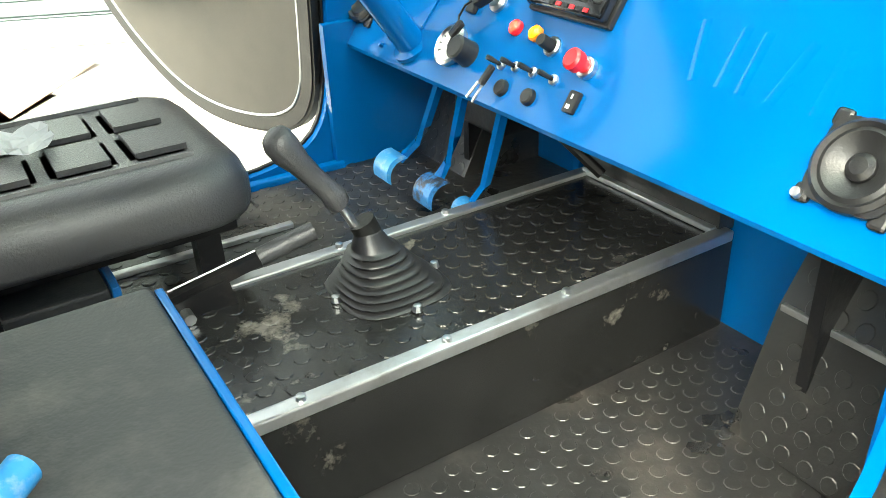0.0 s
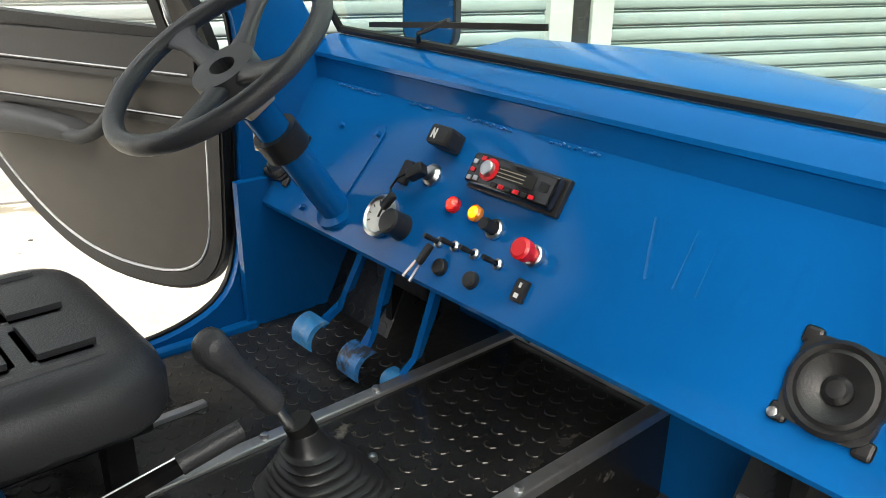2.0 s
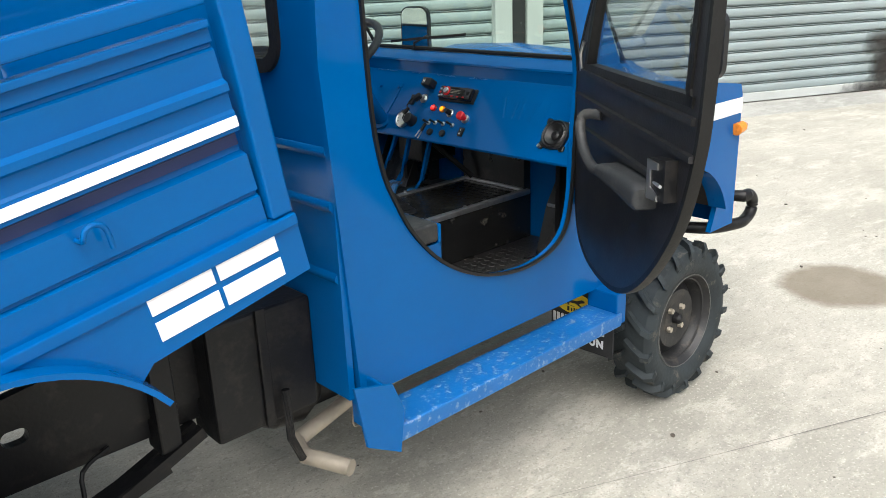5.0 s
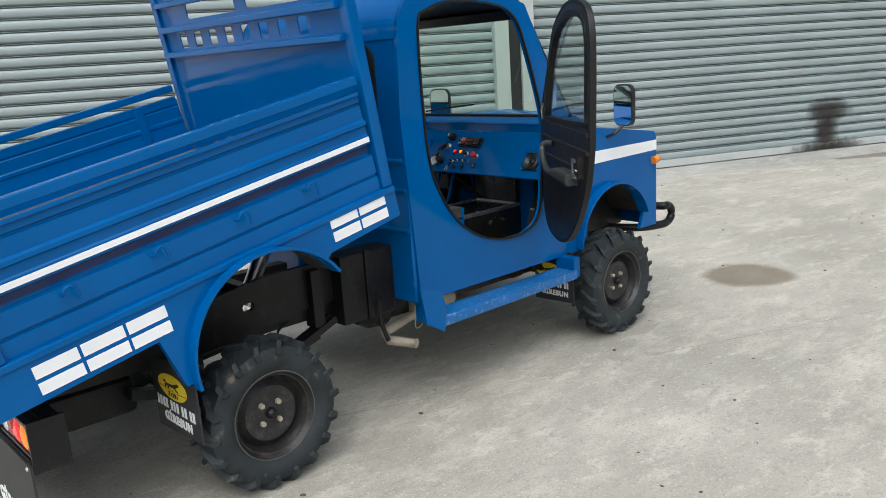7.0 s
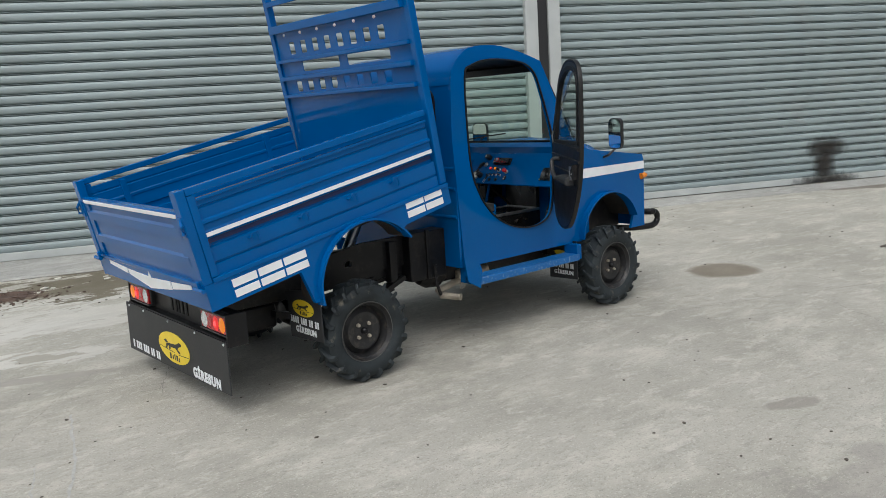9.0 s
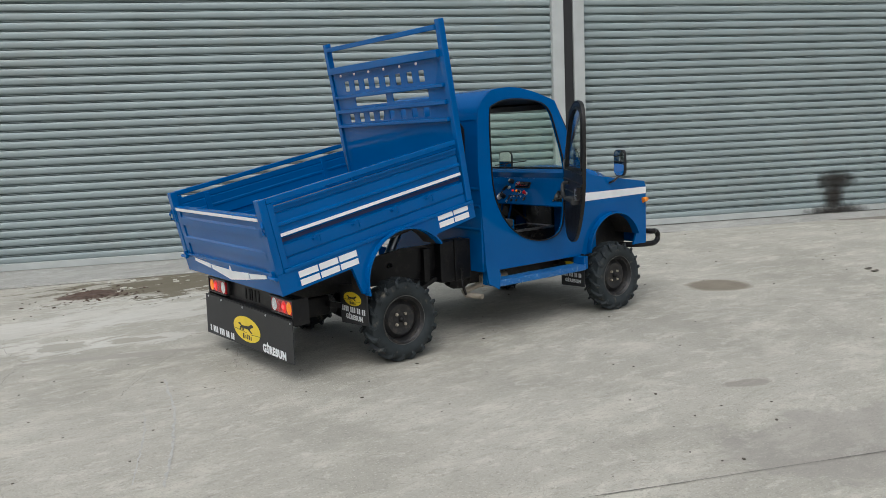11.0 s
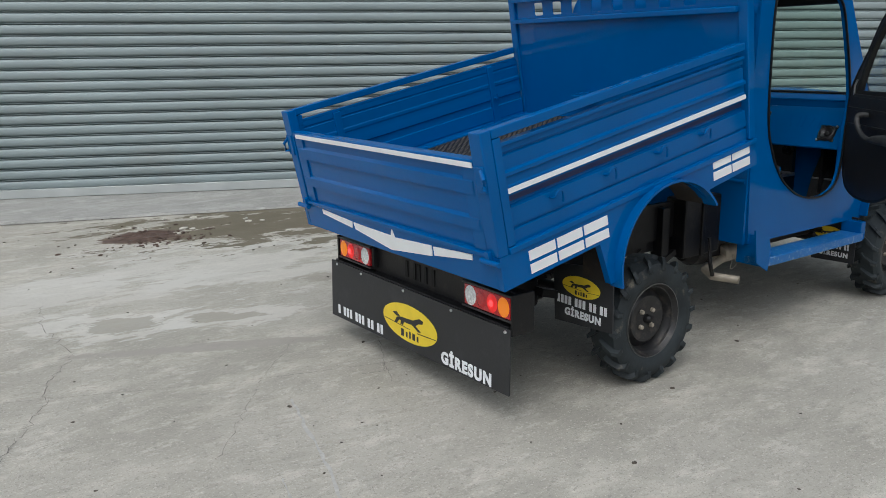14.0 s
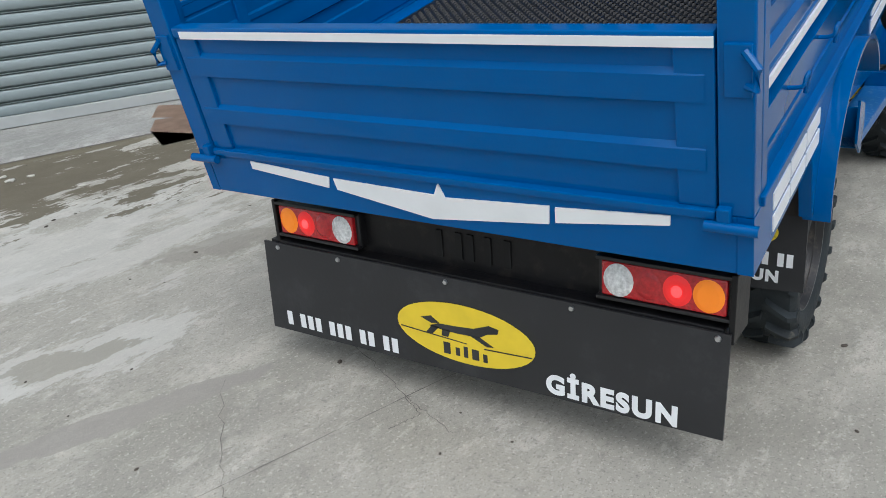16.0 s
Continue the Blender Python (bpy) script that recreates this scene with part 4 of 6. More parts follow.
def badge(m, a, b, parent):
    """The oval yellow maker's badge, its device and lettering as plain shapes. m: its place, seen along its own -z."""
    bm = lathe([(0, 0.002), (1, 0.002), (1, 0)], 40)
    bmesh.ops.transform(bm, matrix=m @ Matrix.Diagonal((a, b, 1, 1)), verts=bm.verts)
    part("oval_sticker", bm, YELLOW, parent, "yellow oval sticker with a dark device", smooth=0)
    body = [(-0.50, 0.06), (-0.36, 0.20), (-0.10, 0.24), (0.16, 0.30), (0.38, 0.52), (0.52, 0.46), (0.50, 0.30), (0.36, 0.22), (0.24, 0.04), (-0.10, 0.0), (-0.34, 0.02)]
    bm = bmesh.new()
    for outline in (body, [(-0.62, 0.30), (-0.46, 0.42), (-0.34, 0.22), (-0.46, 0.16)], [(-0.46, 0.08), (-0.34, 0.08), (-0.46, -0.22), (-0.56, -0.22)], [(-0.30, 0.04), (-0.18, 0.04), (-0.22, -0.20), (-0.32, -0.20)],
                    [(0.10, 0.04), (0.24, 0.06), (0.44, -0.18), (0.34, -0.22)], [(-0.95, -0.16), (0.05, -0.27), (0.05, -0.30), (-0.95, -0.20)], [(0.30, -0.30), (0.96, -0.20), (0.96, -0.24), (0.30, -0.34)]):
        one = plate(outline, [], lambda p, q, d: m @ Vector((p * a, q * b, 0.0022 + d)), 0.0008)
        join(bm, one)
    part("oval_device", bm, FLAP, parent, smooth=0)
    for x0, x1, y0, y1 in ((-0.30, -0.20, -0.80, -0.40), (-0.12, -0.06, -0.78, -0.50), (0.0, 0.06, -0.78, -0.40), (0.12, 0.22, -0.78, -0.42), (0.28, 0.34, -0.78, -0.50)):
        part("oval_bar", box(x0 * a, x1 * a, y0 * b, y1 * b, 0.0022, 0.003, m=m), FLAP, parent, smooth=0)


def digit_bars(m, n, w, h, gap, parent, breaks=()):
    """Plain white bars where a number stands."""
    me = mesh_of(box(0, w, -h / 2, h / 2, 0, 0.0012), "number_bar", WHITE, 0)
    xs, x = [], 0.0
    for i in range(n):
        xs.append(x)
        x += w + gap + (gap * 2.2 if i in breaks else 0)
    for q in xs:
        part("number_bar", me, WHITE, parent, at=m @ Matrix.Translation((q - x / 2, 0, 0)))


# frame on a face that looks backwards: its own x runs to -y, its own y up
def rear_face(x, y, z, tip=0.0):
    return Matrix.Translation((x, y, z)) @ Matrix(((0, 0, -1, 0), (-1, 0, 0, 0), (0, 1, 0, 0), (0, 0, 0, 1))) @ pose(0, 0, 0, 0, 0, tip)


badge(rear_face(-0.926, -0.04, 0.283), 0.245, 0.098, rear_flap)
digit_bars(rear_face(-0.9265, 0.455, 0.180), 11, 0.024, 0.052, 0.012, rear_flap, (0, 3, 6, 8))
text("GİRESUN", 0.080, rear_face(-0.927, -0.508, 0.190), WHITE, rear_flap, "lettering")
for y in (0.05, -0.02, -0.06, -0.12, -0.185):
    part("bumper_bar", box(-0.870, -0.864, y, y + 0.022, 0.500, 0.585), DARK, truck, smooth=0)

for side in (-1, 1):
    fl = part("mud_flap", plate([(side * 0.47, 0.60), (side * 0.865, 0.645), (side * 0.872, 0.335), (side * 0.49, 0.31)], [], yz(-0.345), 0.008), FLAP, truck, "black rubber mud flap with stickers")
    badge(rear_face(-0.346, side * 0.665, 0.513), 0.125, 0.052, fl)
    digit_bars(rear_face(-0.3465, side * 0.675, 0.430), 11, 0.018, 0.042, 0.008, fl, (3, 6, 8))
    text("GİRESUN", 0.050, rear_face(-0.347, side * 0.68, 0.372), WHITE, fl, "lettering")
    ff = part("mud_flap", plate([(side * 0.45, 0.56), (side * 0.74, 0.56), (side * 0.74, 0.255), (side * 0.45, 0.245)], [], yz(2.06), 0.008), FLAP, truck, "black rubber mud flap with stickers")
    badge(rear_face(2.059, side * 0.560, 0.432), 0.10, 0.045, ff)
    digit_bars(rear_face(2.0585, side * 0.585, 0.355), 11, 0.013, 0.040, 0.006, ff, (3, 6, 8))
    text("GİRESUN", 0.042, rear_face(2.058, side * 0.60, 0.298), WHITE, ff, "lettering")

# ---- chassis ----
for side in (-1, 1):
    # kicked up over the rear axle
    part("chassis_rail", box(-0.80, 0.84, side * 0.36, side * 0.44, 0.53, 0.615, 0.006), BLACK, truck, "black box-section chassis rail")
    part("chassis_rail", box(0.78, 2.90, side * 0.362, side * 0.438, 0.41, 0.528, 0.006), BLACK, truck, "black box-section chassis rail")
for x in (-0.7, 0.45, 1.2, 2.0, 2.85):
    low_z = 0.535 if x < 0.8 else 0.42
    part("cross_member", box(x - 0.03, x + 0.03, -0.40, 0.40, low_z, low_z + 0.07, 0.005), BLACK, truck)
for x in (0.0, 2.42):
    part("axle", tube([(x, -0.70, 0.318), (x, 0.70, 0.318)], 0.045, 12), BLACK, truck, "black axle housing")
    part("differential", lathe([(0, -0.12), (0.07, -0.10), (0.115, -0.03), (0.115, 0.03), (0.07, 0.10), (0, 0.12)], 16, pose(x, 0.08, 0.318, 0, 90, 0)), BLACK, truck)
    for side in (-1, 1):
        part("leaf_spring", sweep([(x - 0.45, side * 0.48, 0.47), (x - 0.2, side * 0.48, 0.40), (x, side * 0.48, 0.375), (x + 0.2, side * 0.48, 0.40), (x + 0.45, side * 0.48, 0.47)], [(-0.03, -0.02), (0.03, -0.02), (0.03, 0.02), (-0.03, 0.02)]), BLACK, truck)
part("fuel_tank", box(-0.76, -0.40, -0.44, 0.30, 0.37, 0.528, 0.03, 3), BLACK, truck, "grimy black tank under the bed")
part("drive_shaft", tube([(0.1, 0.08, 0.33), (1.3, 0.05, 0.47)], 0.03, 10), BLACK, truck)
part("tool_box", box(0.58, 0.90, -0.54, -0.40, 0.48, 0.82, 0.012), BLACK, truck, "dusty black steel box on the chassis")
part("tool_box_band", box(0.72, 0.75, -0.552, -0.535, 0.48, 0.83, 0.004), BLACK, truck)
part("chassis_upright", box(0.44, 0.50, -0.50, -0.42, 0.50, 0.78, 0.006), BLACK, truck)
part("tipping_beam", plate([(-0.75, 0.575), (0.62, 0.60), (0.62, 0.80), (0.25, 0.80), (-0.75, 0.66)], [rounded(0.10, 0.16, 0.66, 0.70, 0.018, 4)], xz(-0.46), 0.03), BLACK, truck, "dusty black steel beam under the bed", smooth=0)
part("tipping_ram", tube([(0.35, 0.0, 0.55), (0.6, 0.0, 1.0)], 0.04, 12), STEEL, truck)
part("exhaust_pipe", tube([(2.1, -0.30, 0.47), (1.45, -0.35, 0.42), (1.10, -0.45, 0.40), (0.84, -0.50, 0.37), (0.82, -0.56, 0.35), (0.88, -0.70, 0.345)], 0.024, 12), GALV, truck, "dull tan exhaust pipe")
part("silencer", lathe([(0, -0.16), (0.05, -0.16), (0.06, -0.14), (0.06, 0.14), (0.05, 0.16), (0, 0.16)], 16, pose(1.22, -0.42, 0.42, 0, 90, 4)), GALV, truck, "dull tan exhaust silencer")
part("gearbox", lathe([(0, -0.13), (0.05, -0.12), (0.085, -0.06), (0.095, 0.03), (0.06, 0.10), (0, 0.12)], 16, pose(0.86, -0.40, 0.47, 0, 90, 0)), BLACK, truck, "oily black transfer gearbox")
for dy in (0.0, 0.045):
    part("radius_arm", sweep([(0.06, -0.50 + dy, 0.36), (0.34, -0.50 + dy, 0.44), (0.56, -0.49 + dy, 0.52)], [(-0.014, -0.016), (0.014, -0.016), (0.014, 0.016), (-0.014, 0.016)]), BLACK, truck)
part("brake_hose", tube(smooth3([(0.15, -0.50, 0.40), (0.20, -0.53, 0.47), (0.22, -0.50, 0.55), (0.30, -0.47, 0.57)]), 0.006, 8), RUBBER, truck)
part("exhaust_wire", tube([(1.02 + 0.03 * math.cos(k * 0.6), -0.56 + 0.01 * math.sin(k), 0.40 + 0.045 * math.sin(k * 0.6)) for k in range(11)], 0.0025, 6), GALV, truck)
part("exhaust_hanger", tube([(0.78, -0.56, 0.58), (0.77, -0.58, 0.44), (0.80, -0.58, 0.36)], 0.012, 8), BLACK, truck)


# ---- cab ----
OPENING = smooth_loop([(1.02, 1.84), (1.085, 1.925), (1.26, 1.962), (1.53, 1.945), (1.675, 1.885), (1.755, 1.74), (1.87, 1.37), (1.862, 1.15), (1.845, 0.92), (1.80, 0.80), (1.69, 0.748), (1.55, 0.742), (1.39, 0.78), (1.25, 0.86), (1.15, 0.965), (1.09, 1.07), (1.048, 1.18), (1.024, 1.38)], 4)
ROOF = smooth_loop([(0.895, 1.80), (0.915, 1.90), (0.98, 1.985), (1.09, 2.045), (1.32, 2.058), (1.56, 2.012), (1.77, 1.945)], 4, False)
SIDE = [(0.935, 0.545), (2.10, 0.545), (2.17, 0.545)] + arc(2.50, 0.55, 0.345, 175, 22, 16, 0.345) + [(2.84, 0.665), (2.80, 0.56), (2.985, 0.56), (2.985, 1.12), (2.965, 1.165), (2.30, 1.255), (2.14, 1.30), (2.105, 1.335)] + ROOF[::-1] + [(0.88, 1.45)]
for side in (-1, 1):
    y = side * HALF
    gap = [(x + (0.045 if side > 0 and x > 1.4 else 0.0), z) for x, z in OPENING]
    part("cab_side", plate(SIDE, [gap], xz(y, -side), 0.022), BLUE_CHIPPED, truck, "blue painted steel cab side with an oval door opening")
    part("door_seal", sweep([(x, y + side * 0.004, z) for x, z in gap], [(-0.005, -0.006), (0.004, -0.006), (0.005, 0.0), (0.004, 0.006), (-0.005, 0.006)], True, up=(0, 1, 0)), RUBBER, truck, "black rubber door seal")
    part("fender_stripe", plate([(2.06, 1.035), (2.985, 1.045), (2.985, 1.108), (2.06, 1.112)], [], xz(y + side * 0.003, -side), 0.002), WHITE, truck, "broad white stripe sticker")
    lip = arc(2.50, 0.55, 0.345, 178, 20, 22)
    part("fender_lip", arch_band(lip, (2.50, 0.55), y + side * 0.05, y - side * 0.030, 0.0, 0.014), BLUE, truck, "rounded blue wheel-arch lip")
    part("fender_liner", arch_band(lip, (2.50, 0.55), y - side * 0.030, y - side * 0.25, 0.002, 0.010), RUSTY, truck, "dirty dark wheel-arch liner")
    part("front_inner_wing", box(2.1, 2.95, y - side * 0.27, y - side * 0.25, 0.55, 1.1), BLACK, truck)
    step = part("side_step", box(0.955, 2.02, side * 0.665, side * 0.805, 0.425, 0.478, 0.006), BLUE_WORN, truck, "scuffed blue steel side step")
    part("step_bracket", plate([(0.83, 0.655), (0.86, 0.47), (0.97, 0.405), (0.99, 0.53), (0.955, 0.62)], [], xz(side * 0.815, -side), 0.010), BLUE, truck)
    part("step_end", box(0.955, 0.965, side * 0.62, side * 0.81, 0.425, 0.60, 0.003), BLUE, truck)
    part("step_arm", box(1.995, 2.05, side * 0.668, side * 0.800, 0.43, 0.55, 0.006), BLUE, truck)
    part("indicator_lamp", lathe([(0, 0.055), (0.012, 0.048), (0.024, 0.02), (0.026, -0.03), (0, -0.035)], 12, pose(2.958, y + side * 0.012, 0.985, 0, 84, 0)), AMBERLENS, truck, "orange front indicator lamp")

roof_bm = extrude_profile(ROOF, lambda a, b, t: Vector((a, t, b)), -HALF + 0.01, HALF - 0.01)
part("cab_roof", roof_bm, BLUE, truck, "curved blue steel cab roof")
part("headliner", extrude_profile([(a, b - 0.022) for a, b in ROOF if a > 0.93], lambda a, b, t: Vector((a, t, b)), -HALF + 0.024, HALF - 0.024), PANEL_BLACK, truck, "black headliner under the roof")
REARWIN = rounded(-0.50, 0.50, 1.435, 1.77, 0.07, 6)
rear = part("cab_back", plate([(-HALF + 0.01, 0.545), (HALF - 0.01, 0.545), (HALF - 0.01, 1.82), (-HALF + 0.01, 1.82)], [REARWIN], yz(0.90), 0.02), BLUE, truck, "blue steel cab back with a window", smooth=0)
part("back_lining", plate([(-HALF + 0.03, 0.95), (HALF - 0.03, 0.95), (HALF - 0.03, 1.81), (-HALF + 0.03, 1.81)], [REARWIN], yz(0.922), 0.005), PANEL_BLACK, truck, "black lining of the cab back", smooth=0)
part("back_window_seal", sweep([(0.90, a, b) for a, b in REARWIN], [(-0.018, -0.012), (0.018, -0.012), (0.018, 0.012), (-0.018, 0.012)], True, up=(1, 0, 0)), RUBBER, truck, "black rubber window seal")
pane = part("back_window_pane", plate(REARWIN, [], yz(0.912), 0.004), GLASS, truck, smooth=0)
pane.visible_shadow = False
for z in (0.90, 1.095, 1.235):
    part("cab_back_rib", sweep([(0.901, -0.68, z), (0.901, 0.68, z)], [(-0.014, 0.0), (-0.014, -0.002), (-0.004, -0.010), (0.004, -0.010), (0.014, -0.002), (0.014, 0.0)], up=(1, 0, 0)), BLUE, truck, smooth=40)
# windscreen
scr = [(2.165, 1.330), (1.80, 1.925)]
part("windscreen_header", box(1.775, 1.80, -0.68, 0.68, 1.89, 1.945, 0.008), BLUE, truck)
part("header_trim", box(1.740, 1.773, -0.672, 0.672, 1.872, 1.925, 0.008), PANEL_BLACK, truck, "black trim over the windscreen")
pane = part("windscreen", extrude_profile(scr, lambda a, b, t: Vector((a, t, b)), -0.675, 0.675), SCREEN_GLASS, truck, "greenish flat windscreen", smooth=0)
pane.visible_shadow = False
part("windscreen_seal", tube([(2.160, 0.675, 1.334), (2.160, -0.675, 1.334), (1.803, -0.675, 1.915), (1.803, 0.675, 1.915)], 0.009, 8, True), RUBBER, truck, "black rubber windscreen seal")
# bonnet
bm = bmesh.new()
rows = []
for x, zc, zs in ((2.18, 1.300, 1.262), (2.24, 1.318, 1.258), (2.36, 1.336, 1.248), (2.5, 1.316, 1.232), (2.65, 1.288, 1.214), (2.8, 1.250, 1.190), (2.94, 1.195, 1.168), (2.985, 1.16, 1.14)):
    hw = 0.45 - 0.16 * (x - 2.18)
    prof = [(-0.695, zs - 0.03), (-0.68, zs - 0.004), (-hw - 0.06, zs + 0.004), (-hw, zs + 0.012), (-hw + 0.07, zc), (0, zc + 0.018), (hw - 0.07, zc), (hw, zs + 0.012), (hw + 0.06, zs + 0.004), (0.68, zs - 0.004), (0.695, zs - 0.03)]
    rows.append([bm.verts.new((x, yy, z)) for yy, z in prof])
for p, q in zip(rows, rows[1:]):
    for k in range(len(p) - 1):
        bm.faces.new((p[k], p[k + 1], q[k + 1], q[k]))
part("bonnet", bm, BLUE, truck, "blue bonnet with a raised middle")
part("nose_panel", box(2.955, 2.985, -0.69, 0.69, 0.56, 1.15, 0.006), BLUE, truck)
part("cowl", box(2.150, 2.190, -0.68, 0.68, 1.255, 1.312, 0.005), BLUE, truck)
part("front_bumper", tube(smooth3([(2.80, -0.40, 0.54), (2.90, -0.62, 0.54), (3.05, -0.69, 0.54), (3.13, -0.69, 0.545), (3.175, -0.69, 0.575), (3.175, -0.69, 0.625), (3.13, -0.69, 0.658), (3.06, -0.67, 0.662), (3.02, -0.3, 0.665), (3.02, 0.3, 0.665), (3.06, 0.67, 0.662), (3.13, 0.69, 0.658), (3.175, 0.69, 0.625), (3.175, 0.69, 0.575), (3.13, 0.69, 0.545), (3.05, 0.69, 0.54), (2.90, 0.62, 0.54), (2.80, 0.40, 0.54)], 4), 0.026, 12), BLACK, truck, "bent black tube front bumper")


def wing_mirror(side):
    mw = new("wing_mirror")
    mw.parent = truck
    mw["label"] = "black-framed wing mirror on a bent arm"
    c = Vector((2.50, side * 0.79, 1.365))
    turn = Matrix.Translation(c) @ pose(0, 0, 0, 0, 0, 14 * side)
    shell = plate(rounded(-0.082, 0.082, -0.12, 0.12, 0.048, 6), [], lambda a, b, d: turn @ Vector((d, a, b)), 0.022)
    part("mirror_shell", shell, PLASTIC, mw)
    part("mirror_glass", plate(rounded(-0.075, 0.075, -0.113, 0.113, 0.042, 6), [], lambda a, b, d: turn @ Vector((-0.002 - d, a, b)), 0.002), MIRROR, mw, "silvered mirror glass", smooth=0)
    part("mirror_arm", tube([(2.52, side * 0.79, 1.26), (2.47, side * 0.75, 1.20), (2.46, side * 0.67, 1.17)], 0.010, 8), PLASTIC, mw)


wing_mirror(-1)
wing_mirror(1)

# ---- doors, both swung out ----
DOOR = smooth_loop([(0.0, 0.54), (0.0, 0.16), (0.03, 0.03), (0.10, -0.03), (0.22, -0.055), (0.38, -0.05), (0.52, -0.01), (0.65, 0.07), (0.77, 0.18), (0.87, 0.31), (0.935, 0.47), (0.955, 0.60), (0.975, 0.85), (0.970, 0.98), (0.92, 1.06), (0.80, 1.10), (0.60, 1.105), (0.42, 1.05), (0.30, 0.97), (0.17, 0.79)], 4)
WINDOW = smooth_loop([(0.115, 0.575), (0.215, 0.79), (0.335, 0.945), (0.45, 1.015), (0.62, 1.058), (0.80, 1.05), (0.885, 1.015), (0.915, 0.95), (0.915, 0.84), (0.888, 0.60), (0.86, 0.575), (0.16, 0.560)], 4)


def soft_block(loop, put, depth, r):
    """A block on a closed outline, its outer edge rounded over."""
    bm = bmesh.new()
    ca, cb = sum(p[0] for p in loop) / len(loop), sum(p[1] for p in loop) / len(loop)
    rows = []
    for k in range(6):
        t = k / 5 * math.pi / 2
        rows.append([bm.verts.new(put(ca + (a - ca) * (1 - 0.06 * (1 - math.cos(t))), b - (b - cb) * 0.75 * (1 - math.cos(t)), depth - r + r * math.sin(t))) for a, b in loop])
    rows.insert(0, [bm.verts.new(put(a, b, 0)) for a, b in loop])
    for p, q in zip(rows, rows[1:]):
        for k in range(len(p)):
            bm.faces.new((p[k], p[(k + 1) % len(p)], q[(k + 1) % len(p)], q[k]))
    bm.faces.new(rows[-1])
    return bm


def door(side, angle, hinge_x, rise, size):
    """A door hinged at the front; its own a runs from the hinge to the latch, b up from the sill, depth to the inside."""
    d = new("cab_door")
    d.parent = truck
    d["label"] = "open cab door with a dark card, window and pull handle"
    t = radians(angle)
    out = Vector((-math.cos(t), side * math.sin(t), 0))
    inn = Vector((-math.sin(t), -side * math.cos(t), 0))
    hinge = Vector((hinge_x, side * 0.722, 0.80 + rise))
    put = lambda a, b, dd: hinge + out * a * size + inn * dd + Vector((0, 0, b * size))
    card = PANEL_BLACK if side < 0 else PANEL
    part("door_skin", plate(DOOR, [WINDOW], lambda a, b, dd: put(a, b, -dd), 0.003), BLUE, d, "blue outer skin", smooth=0)
    inner = [(a, b) for a, b in DOOR]
    part("door_card", plate(inner, [WINDOW], lambda a, b, dd: put(a, b, 0.002 + dd), 0.02), card, d, "dark trimmed inner card", smooth=0)
    part("door_edge", sweep([put(a, b, 0.005) for a, b in DOOR], [(-0.010, -0.009), (0.006, -0.009), (0.008, 0.004), (0.006, 0.018), (-0.010, 0.018)], True, up=inn), RUBBER, d, "black rubber edge")
    part("window_seal", sweep([put(a, b, 0.012) for a, b in WINDOW], [(-0.012, -0.014), (0.012, -0.014), (0.012, 0.016), (-0.012, 0.016)], True, up=inn), RUBBER, d)
    p = part("door_pane", plate(WINDOW, [], lambda a, b, dd: put(a, b, 0.006 + dd), 0.004), DOOR_GLASS, d, smooth=0)
    p.visible_shadow = False
    for b0, b1, a0, a1 in ((0.545, 0.535, 0.06, 0.93), (0.465, 0.455, 0.02, 0.93), (0.370, 0.365, 0.02, 0.70)):
        part("card_rail", sweep([put(a0, b0, 0.022), put(a1, b1, 0.022)], [(-0.010, -0.004), (0.010, -0.004), (0.007, 0.012), (-0.007, 0.012)], up=inn), PLASTIC, d, "narrow glossy trim rail")
    part("pull_handle", tube([put(a, b, e) for a, b, e in smooth3([(0.27, 0.44, 0.02), (0.225, 0.437, 0.058), (0.228, 0.405, 0.074), (0.285, 0.345, 0.078), (0.36, 0.312, 0.074), (0.42, 0.312, 0.066)])], 0.0155, 12), GREYVINYL, d, "dark grey moulded pull handle")
    part("armrest", soft_block(smooth_loop([(0.38, 0.320), (0.45, 0.340), (0.58, 0.348), (0.715, 0.348), (0.728, 0.315), (0.715, 0.284), (0.58, 0.290), (0.43, 0.292), (0.385, 0.302)], 3), lambda a, b, dd: put(a, b, 0.02 + dd), 0.062, 0.018), GREYVINYL, d, "dark grey moulded armrest", smooth=40)
    part("latch_plate", plate([(0.735, 0.325), (0.80, 0.332), (0.80, 0.346), (0.755, 0.358), (0.755, 0.398), (0.80, 0.406), (0.80, 0.422), (0.735, 0.420)], [], lambda a, b, dd: put(a + 0.01, b, 0.02 + dd), 0.036), STEEL, d, "bright steel door latch")
    part("latch_body", plate([(0.75, 0.325), (0.85, 0.338), (0.85, 0.436), (0.75, 0.424)], [], lambda a, b, dd: put(a, b, 0.02 + dd), 0.032), BLACK, d)
    part("latch_pin", tube([put(0.78, 0.37, 0.05), put(0.84, 0.375, 0.058)], 0.004, 8), STEEL, d)
    part("window_zip", tube([put(0.075, 0.545, 0.03), put(0.085, 0.60, 0.036), put(0.10, 0.635, 0.03)], 0.006, 8), STEEL, d, "small steel window clip")
    if side > 0:
        # dark padded band under the window, dark border and pale bead round the lower card
        part("card_band", sweep([put(0.03, 0.505, 0.023), put(0.93, 0.50, 0.023)], [(-0.036, -0.003), (0.036, -0.003), (0.030, 0.008), (-0.030, 0.008)], up=inn), PANEL_BLACK, d, "black padded band")
        near = lambda f: [put(0.49 + (a - 0.49) * f, 0.42 + (b - 0.42) * f, 0.023) for a, b in DOOR if b < 0.46]
        low_edge = lambda f: near(f)[-1:] + near(f)[:-1] if near(f)[0].z > near(f)[1].z + 0.2 else near(f)
